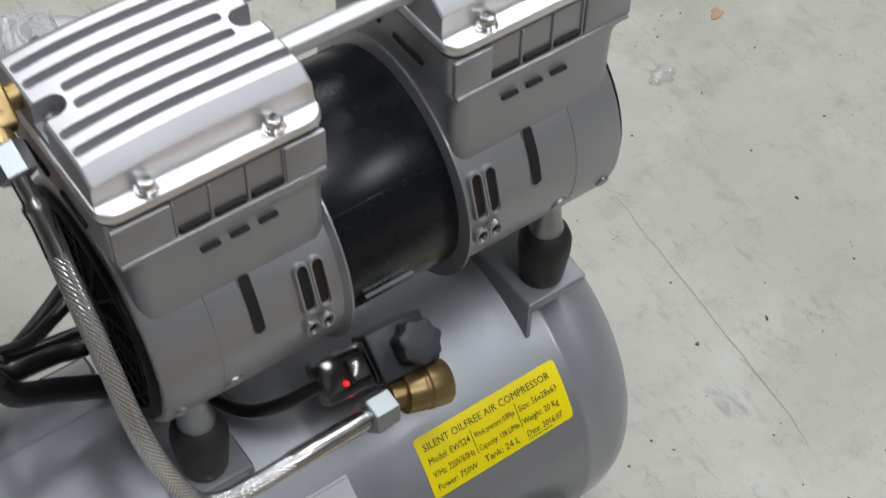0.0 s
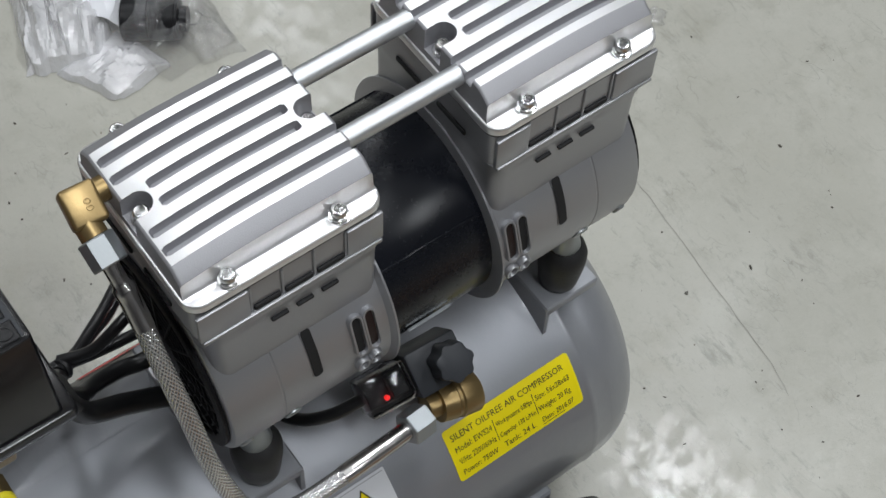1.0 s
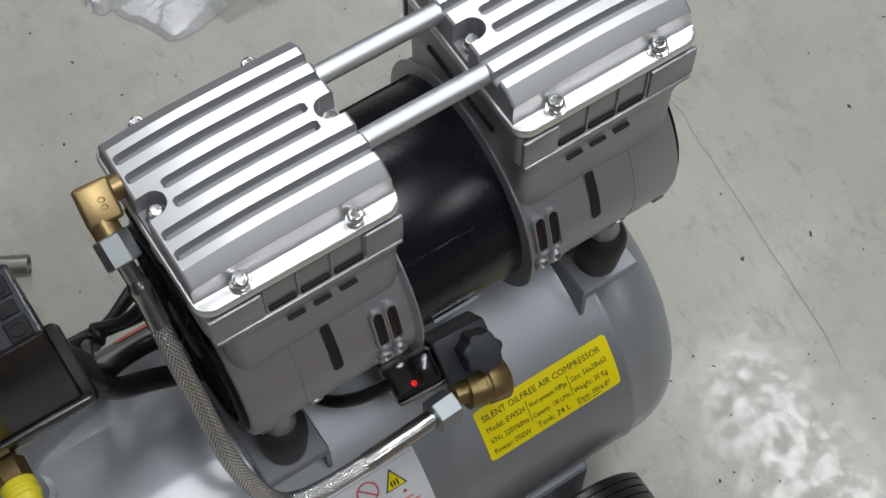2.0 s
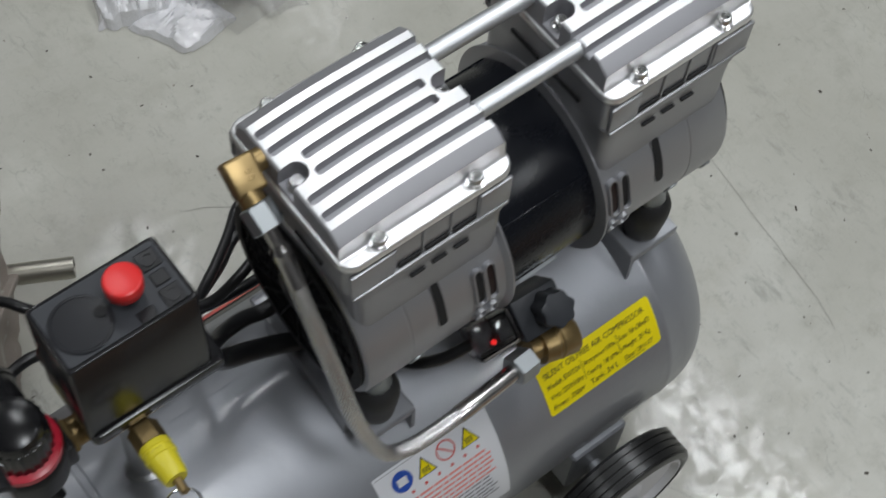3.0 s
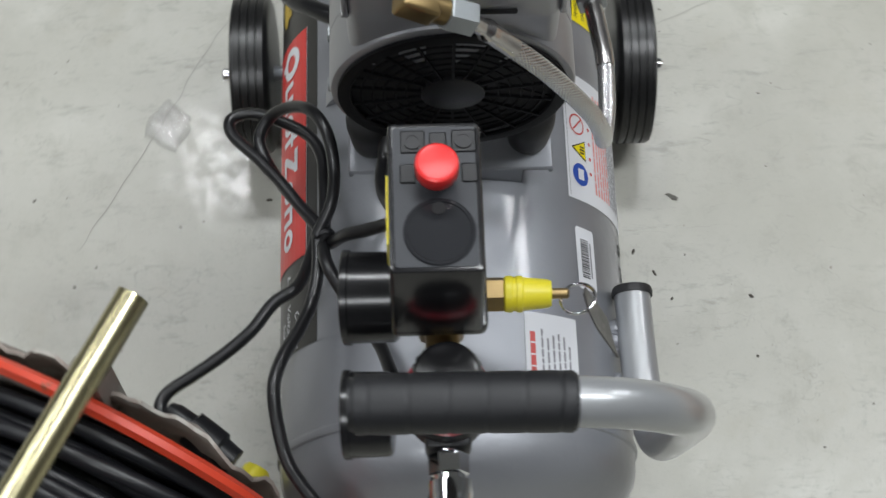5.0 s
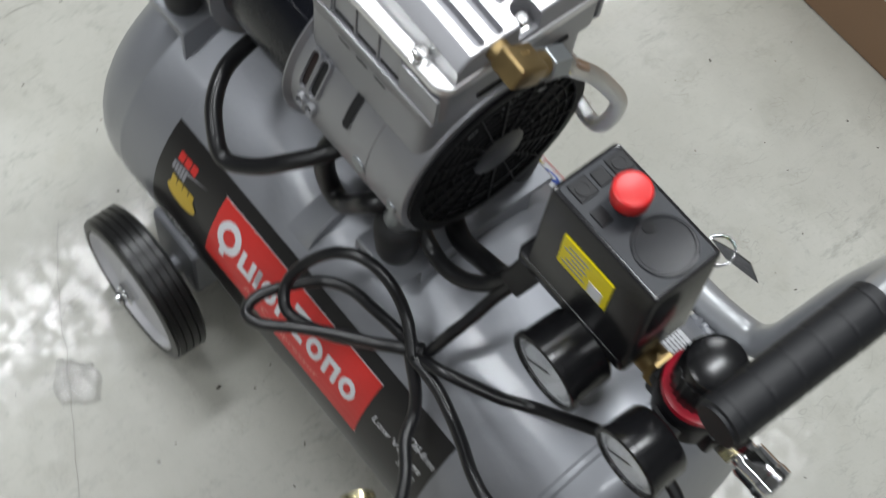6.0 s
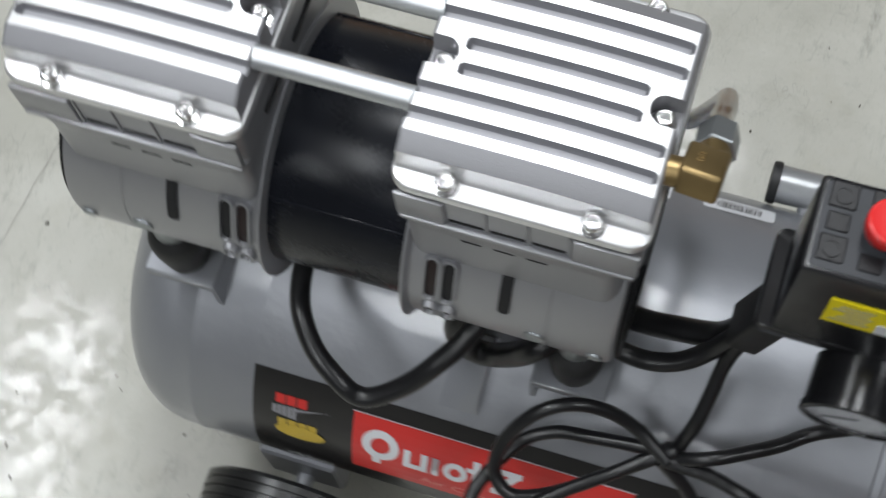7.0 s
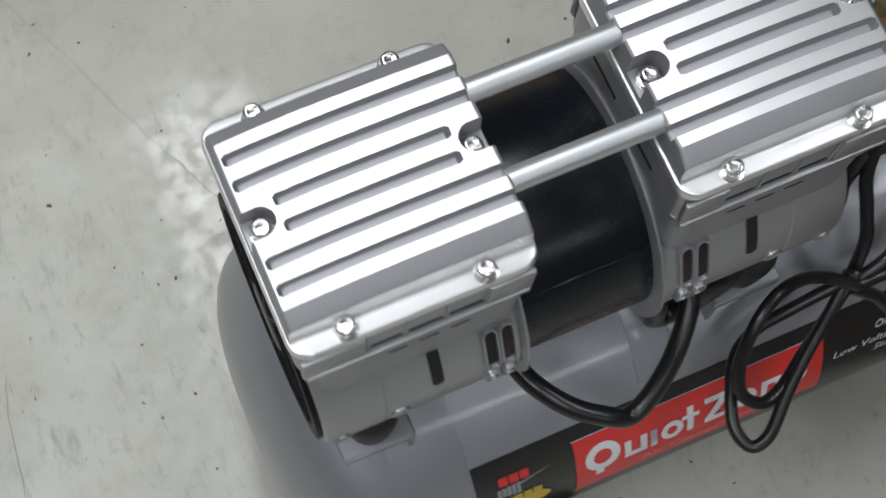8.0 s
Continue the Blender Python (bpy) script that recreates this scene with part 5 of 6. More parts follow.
for i in range(96):
    a = 2 * math.pi * i / 96
    r = 0.0188 + 0.0004 * (1 if (i // 2) % 2 else -1)
    outline.append((r * math.cos(a), r * math.sin(a)))
slab(bm, outline, 0.3975, 0.4240, 0.0010, Matrix.Translation((rx, ry, 0)))
lathe(bm, [(0, 0.0182), (0.004, 0.0178), (0.0070, 0.0165), (0.0085, 0.0140), (0.0088, 0.0001)], (rx, ry, 0.4238), (0, 0, 1), 40)
part("regulator_knob", bm, M_GLOSS_BLACK, reg, "glossy black regulator knob", smooth=35)


def gauge(x, y, z, r, depth, direction):
    d = Vector(direction).normalized()
    bm = bmesh.new()
    c = Vector((x, y, z))
    lathe(bm, [(-depth, r * 0.90), (-depth + 0.002, r * 0.96), (-0.004, r * 0.98), (-0.0035, r * 1.02), (0, r * 1.02), (0.0006, r * 0.99), (0.0006, r * 0.90), (-0.003, r * 0.89), (-0.003, 0.0002)], c, d, 48)
    lathe(bm, [(-depth - 0.012, 0.0060), (-depth + 0.001, 0.0060)], c, d, 16)
    g = part("pressure_gauge", bm, M_GLOSS_BLACK, comp, "black round pressure gauge with a pale dial", smooth=35)
    bm = bmesh.new()
    lathe(bm, [(-0.0030, r * 0.885), (-0.0024, r * 0.885), (-0.0024, 0.0002)], c, d, 40)
    part("dial", bm, M_WHITE, g, "white dial")
    bm = bmesh.new()
    m = Matrix.Translation(c) @ frame_along(d)
    for i in range(27):
        a = radians(-135 + 270 * i / 26)
        block(bm, (-0.0003, r * 0.68, -0.0024), (0.0003, r * 0.82, -0.0021), 0, 1, m @ Matrix.Rotation(a, 4, "Z"))
    block(bm, (-0.0006, -r * 0.12, -0.0020), (0.0006, r * 0.7, -0.0014), 0, 1, m @ Matrix.Rotation(radians(128), 4, "Z"))
    part("scale", bm, M_INK, g)
    bm = bmesh.new()
    lathe(bm, [(-0.0006, r * 0.91), (-0.0001, r * 0.91), (-0.0001, 0.0002)], c, d, 40)
    glass = part("gauge_glass", bm, M_GLASS, g, "clear front glass")
    glass.visible_shadow = False


gauge(-0.2645, 0.0640, 0.3700, 0.0262, 0.030, (0.03, 1, -0.06))
gauge(-0.3325, 0.0640, 0.3720, 0.0238, 0.026, (0.02, 1, -0.05))
bm = bmesh.new()
lathe(bm, [(0, 0.0070), (0.012, 0.0070)], (-0.3540, ry, 0.3740), (-1, 0, 0), 20)
hexagon(bm, (-0.3560, ry, 0.3740), (-1, 0, 0), 0, 0.0120, 0.0190, 0)
lathe(bm, [(0.012, 0.0085), (0.0150, 0.0085), (0.0155, 0.0115), (0.0300, 0.0115), (0.0310, 0.0123), (0.0370, 0.0123), (0.0385, 0.0110), (0.0385, 0.0070), (0.0340, 0.0065), (0.0340, 0.0001)], (-0.3560, ry, 0.3740), (-1, -0.03, 0), 36)
part("outlet_coupler", bm, M_CHROME, comp, "bright chrome quick coupler", smooth=30)

# ---- handle ----
HAND = smooth_path([(-0.3590, 0.056, 0.4810), (-0.3605, 0.000, 0.4840), (-0.3620, -0.050, 0.4860), (-0.3615, -0.079, 0.4770), (-0.3580, -0.102, 0.4520), (-0.3475, -0.1175, 0.4050), (-0.3340, -0.1255, 0.3400),
                    (-0.3230, -0.1270, 0.2720), (-0.3150, -0.1265, 0.2320), (-0.3020, -0.1250, 0.2110), (-0.2740, -0.1215, 0.2065), (-0.2400, -0.1200, 0.2060), (-0.2060, -0.1195, 0.2055)], 10)
bm = bmesh.new()
sweep(bm, HAND[8:], 0.0122, 24)
handle = part("carry_handle", bm, M_TUBE_PAINT, comp, "bent silver-grey tube handle with a black grip", smooth=50)
GRIP = HAND[:21]
bm = bmesh.new()


def grip_radius(s):
    ribs = 0.0146 - 0.0005 * max(0.0, 1 - abs(((s * 6) % 1) - 0.5) * 14)
    return ribs * (0.93 if s > 0.985 else 1) * (0.88 if s < 0.02 else 1)


fine = []
for a, b in zip(GRIP, GRIP[1:]):
    for i in range(6):
        fine.append(a.lerp(b, i / 6))
fine.append(GRIP[-1])
sweep(bm, fine, grip_radius, 28)
part("grip", bm, M_FOAM, handle, "black foam grip with ring grooves", smooth=50)
bm = bmesh.new()
lathe(bm, [(0, 0.0135), (0.003, 0.0138), (0.0055, 0.0130), (0.0055, 0.0100), (0.0050, 0.0001)], (-0.2080, -0.1195, 0.2055), (1, 0.003, 0), 28)
part("end_cap", bm, M_RUBBER, handle, "black rubber end cap", smooth=40)
for x0, x1, seed in ((-0.296, -0.262, 1), (-0.248, -0.224, 5)):
    bm = bmesh.new()
    bead = [Vector((x0 + (x1 - x0) * i / 24, -0.1066 + 0.0006 * math.sin(1.7 * i + seed), 0.2022 + 0.0005 * math.sin(2.3 * i))) for i in range(25)]
    sweep(bm, bead, lambda q: 0.0044 + 0.0008 * math.sin(38 * q + seed) - 0.0022 * max(0.0, abs(q - 0.5) * 2 - 0.85) / 0.15, 12)
    part("weld", bm, M_TANK, handle, "lumpy painted weld bead", smooth=60)


# ---- wheels and foot ----
def wheel(s):
    hub = Vector((0.044, 0, 0.0640))
    bm = bmesh.new()
    rt = 0.0638
    prof = [(0.1360, 0.0480), (0.1362, rt - 0.0060), (0.1375, rt - 0.0030), (0.1395, rt - 0.0010)]
    for k in range(4):
        y = 0.1405 + 0.0062 * k
        prof += [(y - 0.0008, rt), (y + 0.0036, rt), (y + 0.0041, rt - 0.0015), (y + 0.0050, rt - 0.0015)]
    prof += [(0.1648, rt - 0.0012), (0.1660, rt - 0.0045), (0.1664, 0.0560), (0.1650, 0.0545), (0.1560, 0.0540)]
    lathe(bm, prof, hub, (0, s, 0), 64)
    w = part("wheel", bm, M_TYRE, comp, "black ribbed tyre on a pale plastic wheel", smooth=35)
    bm = bmesh.new()
    lathe(bm, [(0.1600, 0.0540), (0.1655, 0.0540), (0.1658, 0.0520), (0.1600, 0.0490), (0.1590, 0.0200), (0.1620, 0.0160), (0.1630, 0.0120), (0.1630, 0.0001)], hub, (0, s, 0), 48)
    part("rim", bm, M_RIM, w, "pale grey plastic rim", smooth=35)
    bm = bmesh.new()
    hexagon(bm, hub, (0, s, 0), 0.1625, 0.1700, 0.0175, 20)
    lathe(bm, [(0.168, 0.0055), (0.1770, 0.0055), (0.1780, 0.0045)], hub, (0, s, 0), 16)
    part("axle_nut", bm, M_CHROME, w, "bright axle nut", smooth=30)
    bm = bmesh.new()
    block(bm, (0.020, s * 0.0890 - 0.0015, 0.0450), (0.074, s * 0.0890 + 0.0015, 0.1080), 0.001, 1)
    block(bm, (0.018, s * 0.0900 if s > 0 else -0.1215, 0.0480), (0.072, s * 0.1215 if s > 0 else -0.0900, 0.1080), 0.002, 1)
    lathe(bm, [(0.118, 0.0065), (0.164, 0.0065)], hub, (0, s, 0), 16)
    part("axle_bracket", bm, M_TANK, comp, "grey axle bracket", smooth=30)


for s in (-1, 1):
    wheel(s)
bm = bmesh.new()
block(bm, (-0.2900, -0.0750, 0.0180), (-0.2560, 0.0750, 0.0360), 0.002, 1)
part("foot_bracket", bm, M_TANK, comp, "grey foot bracket")
for s in (-1, 1):
    bm = bmesh.new()
    lathe(bm, [(0, 0.0150), (0.018, 0.0135)], (-0.273, s * 0.058, 0), (0, 0, 1), 20)
    part("rubber_foot", bm, M_RUBBER, comp, "black rubber foot", smooth=40)


# ---- cables ----
def cable(name, points, radius, label="", steps=8, mat=None, parent=comp):
    bm = bmesh.new()
    sweep(bm, smooth_path(points, steps), radius, 12)
    return part(name, bm, mat or M_CABLE, parent, label, smooth=60)


def skin(x, phi, lift):
    return tuple(on_tank(1, x, phi, lift))


KNOT = (-0.1855, 0.0822, 0.2690)


def near_knot(i):
    """A place in the loose bundle where the strands lie side by side."""
    return (KNOT[0] + 0.004 * math.sin(2.1 * i), KNOT[1] + 0.0045 * math.cos(1.7 * i), KNOT[2] + 0.0035 * math.sin(1.3 * i + 1))


cable("motor_cable", [(0.033, 0.044, 0.3260), (0.0300, 0.0640, 0.3235), (0.0233, 0.0795, 0.3235), (0.0106, 0.0948, 0.3200), (-0.0061, 0.1055, 0.3140), (-0.0160, 0.1085, 0.3075), (-0.0263, 0.1064, 0.3090), (-0.0425, 0.0969, 0.3190), (-0.0552, 0.0853, 0.3310), (-0.0670, 0.0700, 0.3400), (-0.073, 0.054, 0.344)], 0.0058, "thick black sleeved motor cable")
cable("motor_cable", [(-0.122, 0.006, 0.2860), (-0.146, 0.0175, 0.2900), (-0.171, 0.0210, 0.3030), (-0.194, 0.0220, 0.3170), (-0.2050, 0.0225, 0.3460)], 0.0072, "thick black sleeved motor cable")
cable("motor_cable", [(-0.122, 0.0390, 0.3160), (-0.1440, 0.0410, 0.3010), (-0.1615, 0.0430, 0.3030), (-0.1780, 0.0400, 0.3090), (-0.1930, 0.0320, 0.3220), (-0.2040, 0.0260, 0.3460)], 0.0056, "thick black sleeved motor cable")
cable("motor_cable", [(-0.062, 0.040, 0.345), (-0.0571, 0.0580, 0.3148), (-0.0629, 0.0580, 0.2814), (-0.0794, 0.0580, 0.2808), (-0.1025, 0.0580, 0.3179), (-0.118, 0.036, 0.318)], 0.0072, "thick black sleeved motor cable")
# the mains lead: out of the switch, a loose tied coil beside the pump, a loop round the tank's end, a lead to the reel
cable("mains_cable", [near_knot(0), (-0.1660, 0.0765, 0.2810), (-0.1460, 0.0745, 0.2950), (-0.1260, 0.0790, 0.3020), (-0.1090, 0.0890, 0.2960), (-0.0970, 0.1030, 0.2780), (-0.0950, 0.1170, 0.2620), (-0.1060, 0.1260, 0.2540),
      (-0.1220, 0.1220, 0.2520), (-0.1400, 0.1110, 0.2500), (-0.1600, 0.0980, 0.2590), near_knot(5)], 0.0040, "black mains cable in a loose tied coil", 10)
cable("mains_cable", [near_knot(1), (-0.1640, 0.0820, 0.2660), (-0.1420, 0.0830, 0.2600), (-0.1220, 0.0850, 0.2560), (-0.1050, 0.0940, 0.2520), (-0.0930, 0.1130, 0.2500), (-0.0860, 0.1320, 0.2480), (-0.0900, 0.1460, 0.2480),
      (-0.1030, 0.1440, 0.2500), (-0.1220, 0.1270, 0.2540), (-0.1420, 0.1110, 0.2580), (-0.1620, 0.0970, 0.2620), near_knot(6)], 0.0040, "black mains cable in a loose tied coil", 10)
cable("mains_cable", [near_knot(2), (-0.1946, 0.0669, 0.2934), (-0.1978, 0.0524, 0.3085), (-0.2010, 0.0364, 0.3266), (-0.2120, 0.0220, 0.3600), (-0.2200, 0.016, 0.3920)], 0.0042, "black mains cable", 8)
cable("mains_cable", [near_knot(3), (-0.2066, 0.0801, 0.2770), (-0.2257, 0.0701, 0.2750), (-0.2425, 0.0600, 0.2720), (-0.2591, 0.0480, 0.2720), (-0.2850, 0.0400, 0.2900), (-0.3120, 0.0300, 0.3100), (-0.3250, 0.0150, 0.3500)], 0.0042, "black mains cable", 8)
cable("mains_cable", [near_knot(4), (-0.2079, 0.0864, 0.2670), (-0.2286, 0.0906, 0.2650), (-0.2480, 0.0980, 0.2700), (-0.2700, 0.1080, 0.2770), (-0.2920, 0.1120, 0.2800), (-0.3260, 0.1060, 0.2720), (-0.3450, 0.0960, 0.2700), (-0.3630, 0.0810, 0.2700), (-0.3760, 0.0650, 0.2700), (-0.3820, 0.0480, 0.2700), (-0.3800, 0.0340, 0.2700), (-0.3700, 0.0240, 0.2700), (-0.3550, 0.0160, 0.2720), (-0.3380, 0.0140, 0.2780), (-0.3200, 0.0120, 0.3000)], 0.0042, "black mains cable", 8)
cable("mains_cable", [near_knot(4), (-0.2002, 0.0945, 0.2534), (-0.2094, 0.1027, 0.2420), (-0.2190, 0.1170, 0.2400), (-0.2370, 0.1310, 0.2390), (-0.2520, 0.1490, 0.2370), (-0.2650, 0.1680, 0.2360), (-0.2760, 0.1840, 0.2350), (-0.2870, 0.1880, 0.2340), (-0.2980, 0.1790, 0.2340), (-0.3060, 0.1680, 0.2350)], 0.0042, "black mains cable", 8)
bm = bmesh.new()
lathe(bm, [(-0.002, 0.0068), (-0.001, 0.0076), (0.001, 0.0076), (0.002, 0.0068)], KNOT, (1, 0.3, -0.3), 16)
part("cable_tie", bm, M_BLACK, comp, "black cable tie", smooth=50)

# ---- hose reel ----
A = Vector((0.885, -0.465, 0)).normalized()     # the drum's axle, towards the compressor
B = Vector((0.465, 0.885, 0))                   # across it
C0 = Vector((-0.302, 0.223, 0.158))             # middle of the near flange
reel = thing("hose_reel", C0.x - 0.15, C0.y + 0.08, 0, "orange-red steel hose reel wound with black hose on a tube frame", "hose reel")


def flange(at, name):
    bm = bmesh.new()
    lathe(bm, [(-0.004, 0.150), (-0.005, 0.156), (-0.002, 0.1605), (0.002, 0.1605), (0.005, 0.156), (0.004, 0.150), (-0.004, 0.150)], at, A, 64, False)
    f = part(name, bm, M_REEL_RED, reel, "orange-red flange rim", smooth=40)
    bm = bmesh.new()
    lathe(bm, [(-0.0015, 0.004), (-0.0015, 0.152), (0.0015, 0.152), (0.0015, 0.004)], at, A, 64, False)
    part("flange_plate", bm, M_REEL_DUST, f, "dusty worn flange plate", smooth=40)


flange(C0, "flange")
flange(C0 - A * 0.190, "flange")
bm = bmesh.new()
lathe(bm, [(-0.19, 0.055), (0.0, 0.055)], C0, A, 40)
part("drum", bm, M_REEL_DUST, reel, smooth=40)
rng = random.Random(11)
hose_r = 0.0053
layers = ((0.066, 16), (0.085, 16), (0.103, 16), (0.120, 16), (0.133, 15))
for li, (rad, turns) in enumerate(layers):
    if li < 3:
        bm = bmesh.new()
        lathe(bm, [(-0.184, rad - 0.012), (-0.184, rad), (-0.006, rad), (-0.006, rad - 0.012)], C0, A, 48, False)
        part("inner_winding", bm, M_HOSE, reel)
        continue
    for k in range(turns):
        off = -0.0105 - k * (0.170 / turns) - rng.uniform(0, 0.001)
        lean, ph, dr = rng.uniform(-0.011, 0.011), rng.uniform(0, 6.28), rng.uniform(-0.005, 0.004)
        sag = rng.choice((0.0, 0.004, 0.010, 0.022))
        path = []
        for i in range(49):
            a = 2 * math.pi * i / 48
            r = rad + dr + 0.0018 * math.sin(2 * a + ph) + ((0.004 + sag) * max(0, -math.sin(a)) ** 1.5 if li == 4 else 0)
            path.append(C0 + A * (off + lean * math.sin(a + ph)) + B * (r * math.cos(a)) + Vector((0, 0, r * math.sin(a))))
        bm = bmesh.new()
        sweep(bm, path, hose_r, 10, False)
        part("hose_turn", bm, M_HOSE, reel, smooth=60)


def frame_tube(name, a, b, r, mat, label):
    a, b = Vector(a), Vector(b)
    d = (b - a).normalized()
    bm = bmesh.new()
    lathe(bm, [(0, r), ((b - a).length, r), ((b - a).length, r - 0.0018), ((b - a).length - 0.02, r - 0.0018), ((b - a).length - 0.02, 0.0005)], a, d, 28)
    return part(name, bm, mat, reel, label, smooth=40)


TOP_END = Vector((-0.2530, 0.1855, 0.351))
frame_tube("top_bar", TOP_END - A * 0.34, TOP_END, 0.0098, M_GOLD, "yellow-zinc plated tube")
LOW_END = Vector((-0.1930, 0.2790, 0.050))
frame_tube("lower_bar", LOW_END - A * 0.34, LOW_END, 0.0095, M_DULL_ZINC, "dull zinc plated tube")
GRIP_END = Vector((-0.3715, 0.0140, 0.1670))
frame_tube("crank_rod", GRIP_END + Vector((-0.186, 0.156, -0.140)), GRIP_END, 0.0075, M_DULL_ZINC, "yellow-zinc plated rod")
frame_tube("axle", C0 - A * 0.28, C0 + A * 0.012, 0.012, M_GOLD, "plated axle tube")
# dusty, crumpled and torn end plates
for off in (0.016, -0.205):
    bm = bmesh.new()
    m = Matrix.Translation(C0 + A * off) @ frame_along(A)
    k, rr = 120, (0.020, 0.045, 0.070, 0.090, 0.108, 0.122, 0.134, 1.0)
    sheets = []
    for face in (-1, 1):
        rings = []
        for r in rr:
            ring = []
            for i in range(k):
                a = math.tau * i / k
                q = Vector((math.cos(a), math.sin(a), off)) * 3.0
                edge = 0.141 + 0.013 * noise.noise(q) + 0.007 * noise.noise(q * 4) + 0.004 * noise.noise(q * 11)
                d = min(r, edge - 0.004) if r < 1 else edge
                p = Vector((d * math.cos(a), d * math.sin(a), 0))
                lift = 0.009 * noise.noise(p * 26 + Vector((0, 0, 9 * off))) + 0.005 * noise.noise(p * 70)
                ring.append(bm.verts.new(m @ (p + Vector((0, 0, lift * min(1, d / 0.1) + face * 0.0012)))))
            rings.append(ring)
        for r0, r1 in zip(rings, rings[1:]):
            for i in range(k):
                bm.faces.new((r0[i], r0[(i + 1) % k], r1[(i + 1) % k], r1[i]))
        sheets.append(rings)
    for j in (0, -1):
        for i in range(k):
            bm.faces.new((sheets[0][j][i], sheets[0][j][(i + 1) % k], sheets[1][j][(i + 1) % k], sheets[1][j][i]))
    part("end_frame", bm, M_REEL_DUST, reel, "dusty crumpled end plate with torn edges", smooth=30)
    for p in (TOP_END, LOW_END):
        base_p = C0 + A * off
        q = p + A * ((base_p - p).dot(A))
        d = (q - base_p)
        bm = bmesh.new()
        block(bm, (-0.009, -0.003, 0.0), (0.009, 0.003, d.length), 0.001, 1, Matrix.Translation(base_p) @ frame_along(d))
        part("frame_arm", bm, M_REEL_DUST, reel, "dusty flat steel arm")
bm = bmesh.new()
y0 = C0 + A * 0.018 + B * (-0.078) + Vector((0, 0, -0.012))
lathe(bm, [(0, 0.0075), (0.003, 0.0110), (0.020, 0.0095), (0.022, 0.0080)], y0, A, 24)
part("valve_knob", bm, M_YELLOW, reel, "yellow plastic knob", smooth=40)
bm = bmesh.new()
f0, f1 = Vector((-0.2960, 0.1750, 0.2560)), Vector((-0.3230, 0.1420, 0.2500))
fd = (f1 - f0).normalized()
lathe(bm, [(-0.006, 0.0050), (0.0, 0.0075), (0.012, 0.0085), (0.013, 0.0115), (0.034, 0.0120), (0.036, 0.0095), ((f1 - f0).length + 0.004, 0.0090)], f0, fd, 20)
part("inlet_fitting", bm, M_BLACK, reel, "black inlet fitting", smooth=40)
# worn cross grip on the rod's end
out = [(-0.052, 0.0), (-0.048, 0.0035), (-0.032, 0.0062), (0.0, 0.0070), (0.032, 0.0062), (0.048, 0.0035), (0.052, 0.0), (0.048, -0.0035), (0.032, -0.0062), (0.0, -0.0070), (-0.032, -0.0062), (-0.048, -0.0035)]
bm = bmesh.new()
slab(bm, [(u * 0.84, v * 1.3) for u, v in out], -0.003, 0.003, 0.0015, Matrix.Translation(GRIP_END + Vector((0.0085, -0.0110, -0.006))) @ pose(0, 0, 0, 0, -72, 0) @ pose(0, 0, 0, 0, 0, 92))
part("cross_grip", bm, M_RUST, reel, "red-brown worn cross grip", smooth=40)


# ---- bag with a black part, carton ----
def folded_sheet(bm, rows, lift=0.0):
    """A sheet bent along straight folds: rows of points, joined row to row."""
    grid = [[bm.verts.new(Vector(p) + Vector((0, 0, lift))) for p in row] for row in rows]
    for a, b in zip(grid, grid[1:]):
        for i in range(len(a) - 1):
            bm.faces.new((a[i], a[i + 1], b[i + 1], b[i]))
    bmesh.ops.subdivide_edges(bm, edges=bm.edges[:], cuts=5, use_grid_fill=True)
    for v in bm.verts:
        p = v.co * 34
        v.co += Vector((noise.noise(p), noise.noise(p + Vector((5, 0, 0))), 0.8 * abs(noise.noise(p + Vector((0, 9, 0)))))) * 0.0045


bag = thing("plastic_bag", 0.05, 0.52, 0, "crumpled clear plastic bag with folded white paper lying on the floor", "plastic bag")

def pleated(corners, height, seed, pleats=5.0, nx=34, ny=26):
    """Film heaped over four floor corners, its folds running from the first side to the opposite one."""
    bm = bmesh.new()
    c00, c10, c11, c01 = [Vector((x, y, 0.0)) for x, y in corners]
    grid = []
    for i in range(nx + 1):
        row = []
        for j in range(ny + 1):
            u, v = i / nx, j / ny
            q = Vector((u * pleats + 0.9 * noise.noise(Vector((u * 2, v * 3, seed))), v * 1.3, seed))
            ridge = 1 - 2 * abs(noise.noise(q))
            fine = 1 - 2 * abs(noise.noise(q * 2.3 + Vector((4, 0, 0))))
            edge = (max(0.0, 4 * u * (1 - u)) * max(0.0, 4 * v * (1 - v))) ** 0.38
            base = c00.lerp(c10, u).lerp(c01.lerp(c11, u), v)
            rag = Vector((noise.noise(q + Vector((0, 7, 0))), noise.noise(q + Vector((0, 0, 7))), 0)) * 0.007
            row.append(bm.verts.new(base + rag + Vector((0, 0, 0.0012 + height * edge * (0.62 + 0.34 * ridge ** 3 + 0.14 * fine)))))
        grid.append(row)
    for a, b in zip(grid, grid[1:]):
        for j in range(ny):
            bm.faces.new((a[j], b[j], b[j + 1], a[j + 1]))
    return bm


part("bag_end", pleated(((-0.034, 0.512), (0.040, 0.482), (0.098, 0.590), (0.012, 0.655)), 0.036, 3.0, 6.0), M_MILK, bag, "gathered milky end of the bag", smooth=18)
part("bag_end", pleated(((-0.010, 0.500), (0.024, 0.436), (0.084, 0.446), (0.062, 0.510)), 0.018, 8.0, 3.5, 24, 18), M_MILK, bag, "gathered milky end of the bag", smooth=18)
part("bag_film", pleated(((0.034, 0.505), (0.072, 0.432), (0.150, 0.440), (0.140, 0.590)), 0.056, 5.0, 4.0), M_FILM, bag, "clear creased film", smooth=16)
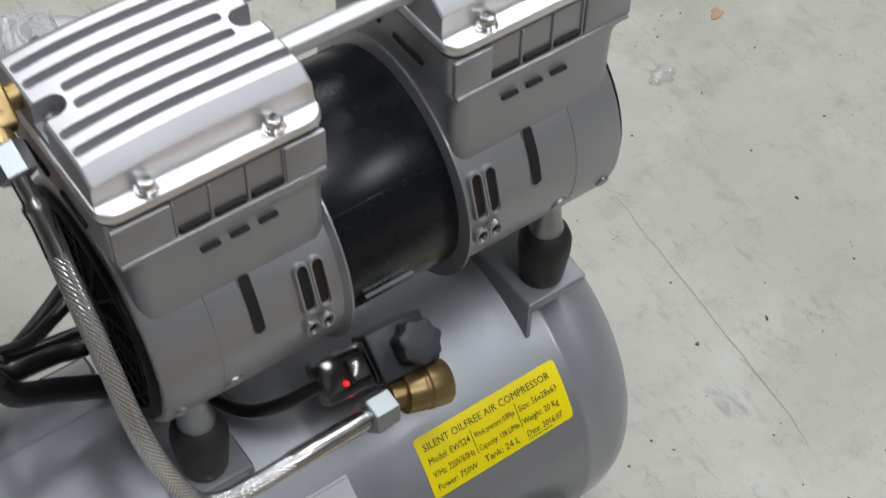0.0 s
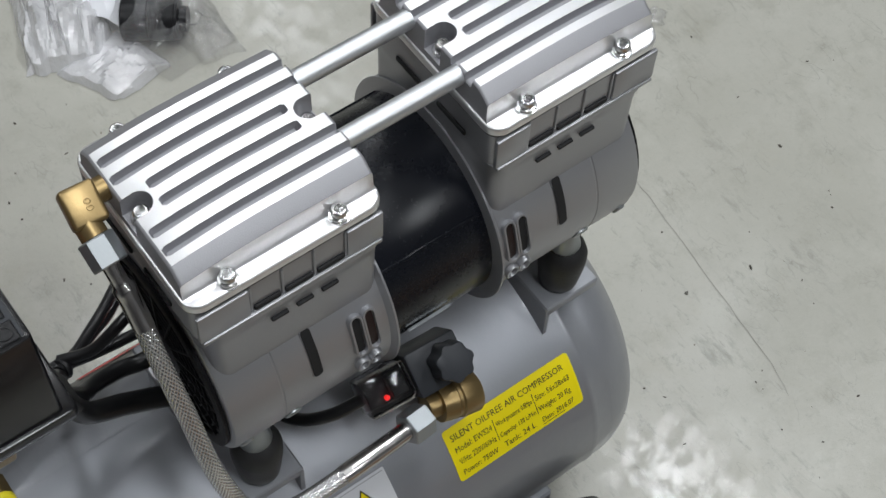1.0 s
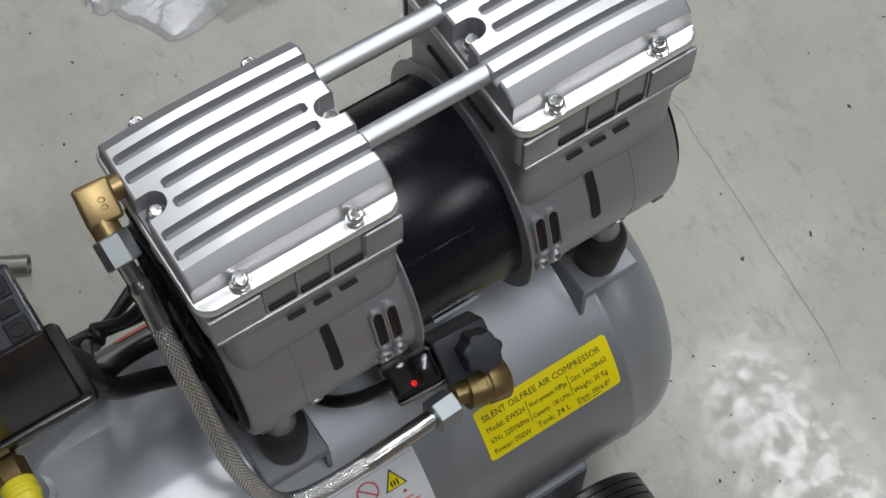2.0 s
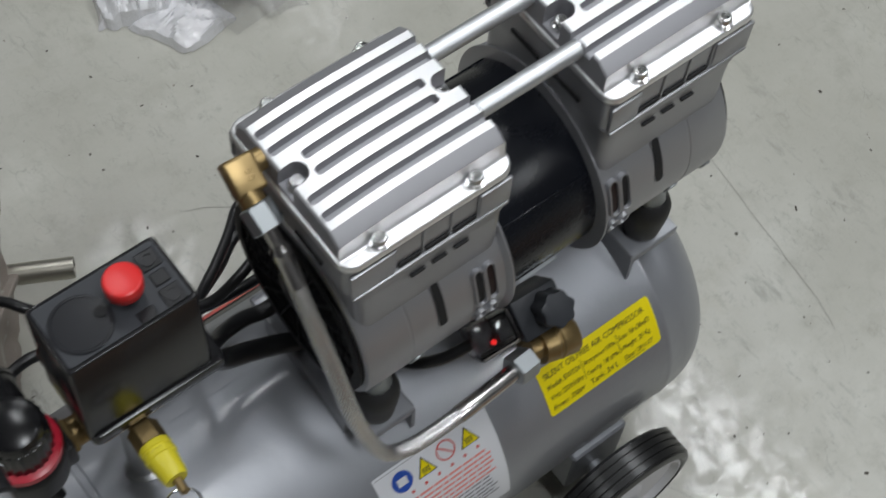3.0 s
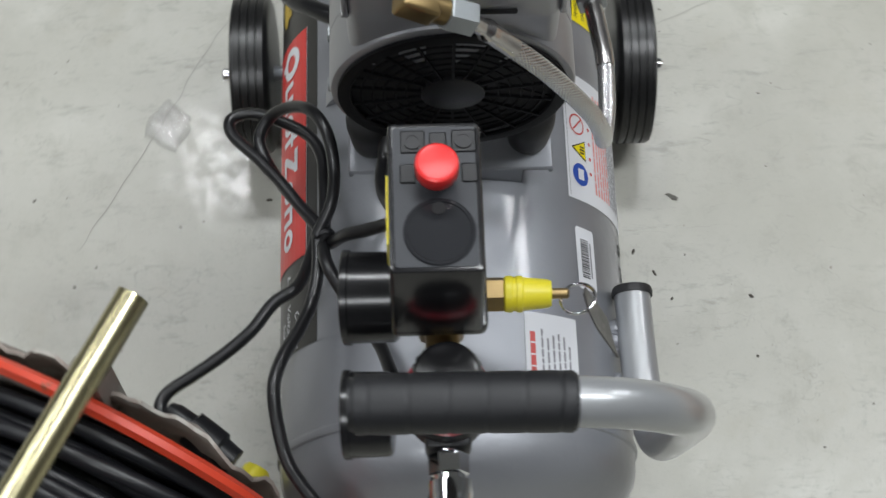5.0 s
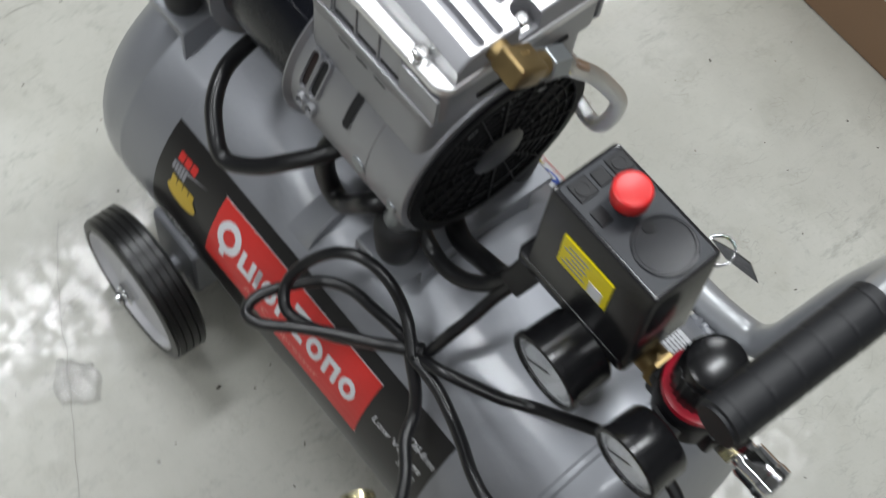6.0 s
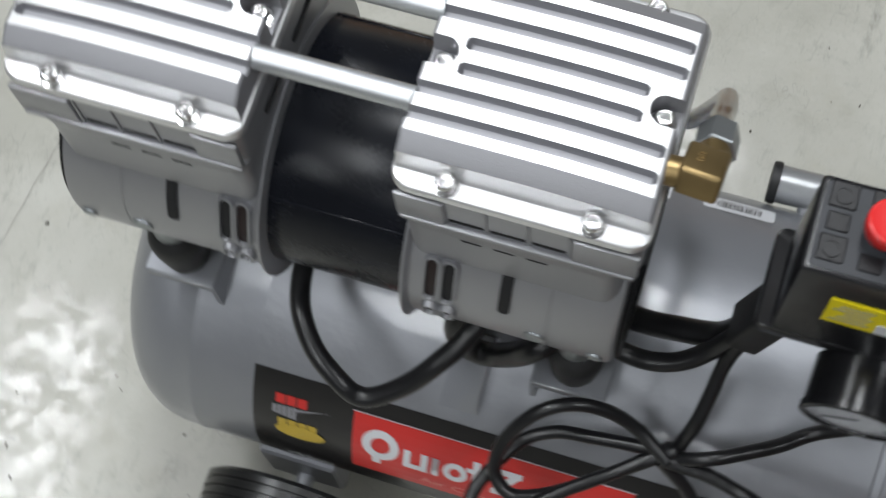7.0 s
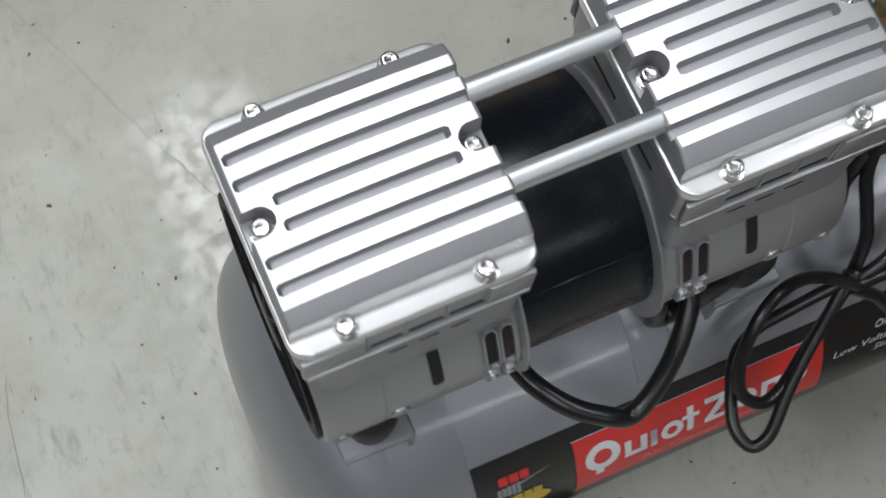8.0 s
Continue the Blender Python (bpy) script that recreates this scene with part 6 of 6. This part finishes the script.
part("bag_film", pleated(((0.098, 0.470), (0.112, 0.430), (0.150, 0.425), (0.146, 0.600)), 0.020, 12.0, 3.0, 22, 22), M_FILM, bag, "clear creased film", smooth=16)
bm = bmesh.new()
folded_sheet(bm, [[(0.040, 0.528, 0.022), (0.052, 0.512, 0.024), (0.062, 0.500, 0.016)],
                  [(0.050, 0.552, 0.030), (0.062, 0.530, 0.034), (0.074, 0.510, 0.026)],
                  [(0.066, 0.566, 0.038), (0.076, 0.548, 0.040), (0.086, 0.530, 0.030)]])
part("paper_insert", bm, M_PAPER, bag, "folded white paper", smooth=25)
bm = bmesh.new()
fx = Vector((0.0886, 0.4886, 0.024))
fd = Vector((0.78, -0.60, 0.05))
prof = [(-0.027, 0.0150), (-0.0265, 0.0195)]
for k in range(2):
    a0 = -0.0255 + 0.0255 * k
    prof += [(a0, 0.0205), (a0 + 0.0235, 0.0205), (a0 + 0.0240, 0.0196), (a0 + 0.0252, 0.0196)]
prof += [(0.0265, 0.0195), (0.0275, 0.0130), (0.034, 0.0120), (0.034, 0.006)]
lathe(bm, prof, fx, fd, 30)
tagged(part("air_filter", bm, M_BLACK, smooth=35), "black round plastic intake filter inside the clear bag", "filter")

carton = thing("cardboard_box", 0.0, -0.70, 0, "plain brown cardboard box with a white label on its side", "cardboard box")
bm = bmesh.new()
block(bm, (-0.42, -0.88, 0.0), (0.36, -0.503, 0.155), 0.002, 1)
part("carton_body", bm, M_CARD, carton, smooth=30)
bm = bmesh.new()
block(bm, (-0.20, -0.5034, 0.082), (-0.095, -0.5026, 0.150))
part("carton_label", bm, M_WHITE, carton, "white paper label")
bm = bmesh.new()
for i in range(4):
    block(bm, (-0.19, -0.5027, 0.100 + 0.012 * i), (-0.13 - 0.006 * (i % 2), -0.5023, 0.104 + 0.012 * i))
part("small_print", bm, M_INK_GREY, carton)

smudge("paper_scrap", 0.590, 0.268, 0.016, 0.011, 30, M_SCRAP, "small torn scrap of brown paper on the floor", 5)
smudge("rubber_smear", -0.046, -0.188, 0.011, 0.004, 60, M_STAIN, "small dark smear on the floor", 8)
smudge("rubber_smear", -0.153, -0.112, 0.011, 0.006, 60, M_STAIN, "small dark smear on the floor", 3)
smudge("rubber_smear", 0.317, -0.016, 0.004, 0.003, 20, M_STAIN, "small dark smear on the floor", 2)
for q, (x, y, w) in enumerate(((-0.496, 0.193, 0.007), (-0.486, 0.180, 0.010), (-0.473, 0.174, 0.007), (-0.465, 0.166, 0.008), (-0.468, 0.154, 0.009), (-0.478, 0.145, 0.007), (-0.497, 0.168, 0.010))):
    smudge("rust_spot", x, y, w, w * 0.85, 25 * q, M_RUST, "small round rust-red spot on the floor", 20 + q)
for sx_, sy_, hx_, hy_, seed in ((0.492, 0.235, 0.017, 0.012, 2.0), (0.031, 0.232, 0.026, 0.020, 6.0)):
    scrap = part("plastic_scrap", pleated(((sx_ - hx_, sy_ - 0.4 * hy_), (sx_ + 0.2 * hx_, sy_ - hy_), (sx_ + hx_, sy_ + 0.1 * hy_), (sx_ - 0.3 * hx_, sy_ + hy_)), 0.008, seed, 3.0, 14, 12), M_FILM, smooth=14)
    tagged(scrap, "small scrap of clear crinkled film on the floor", "plastic scrap", "film scraps")
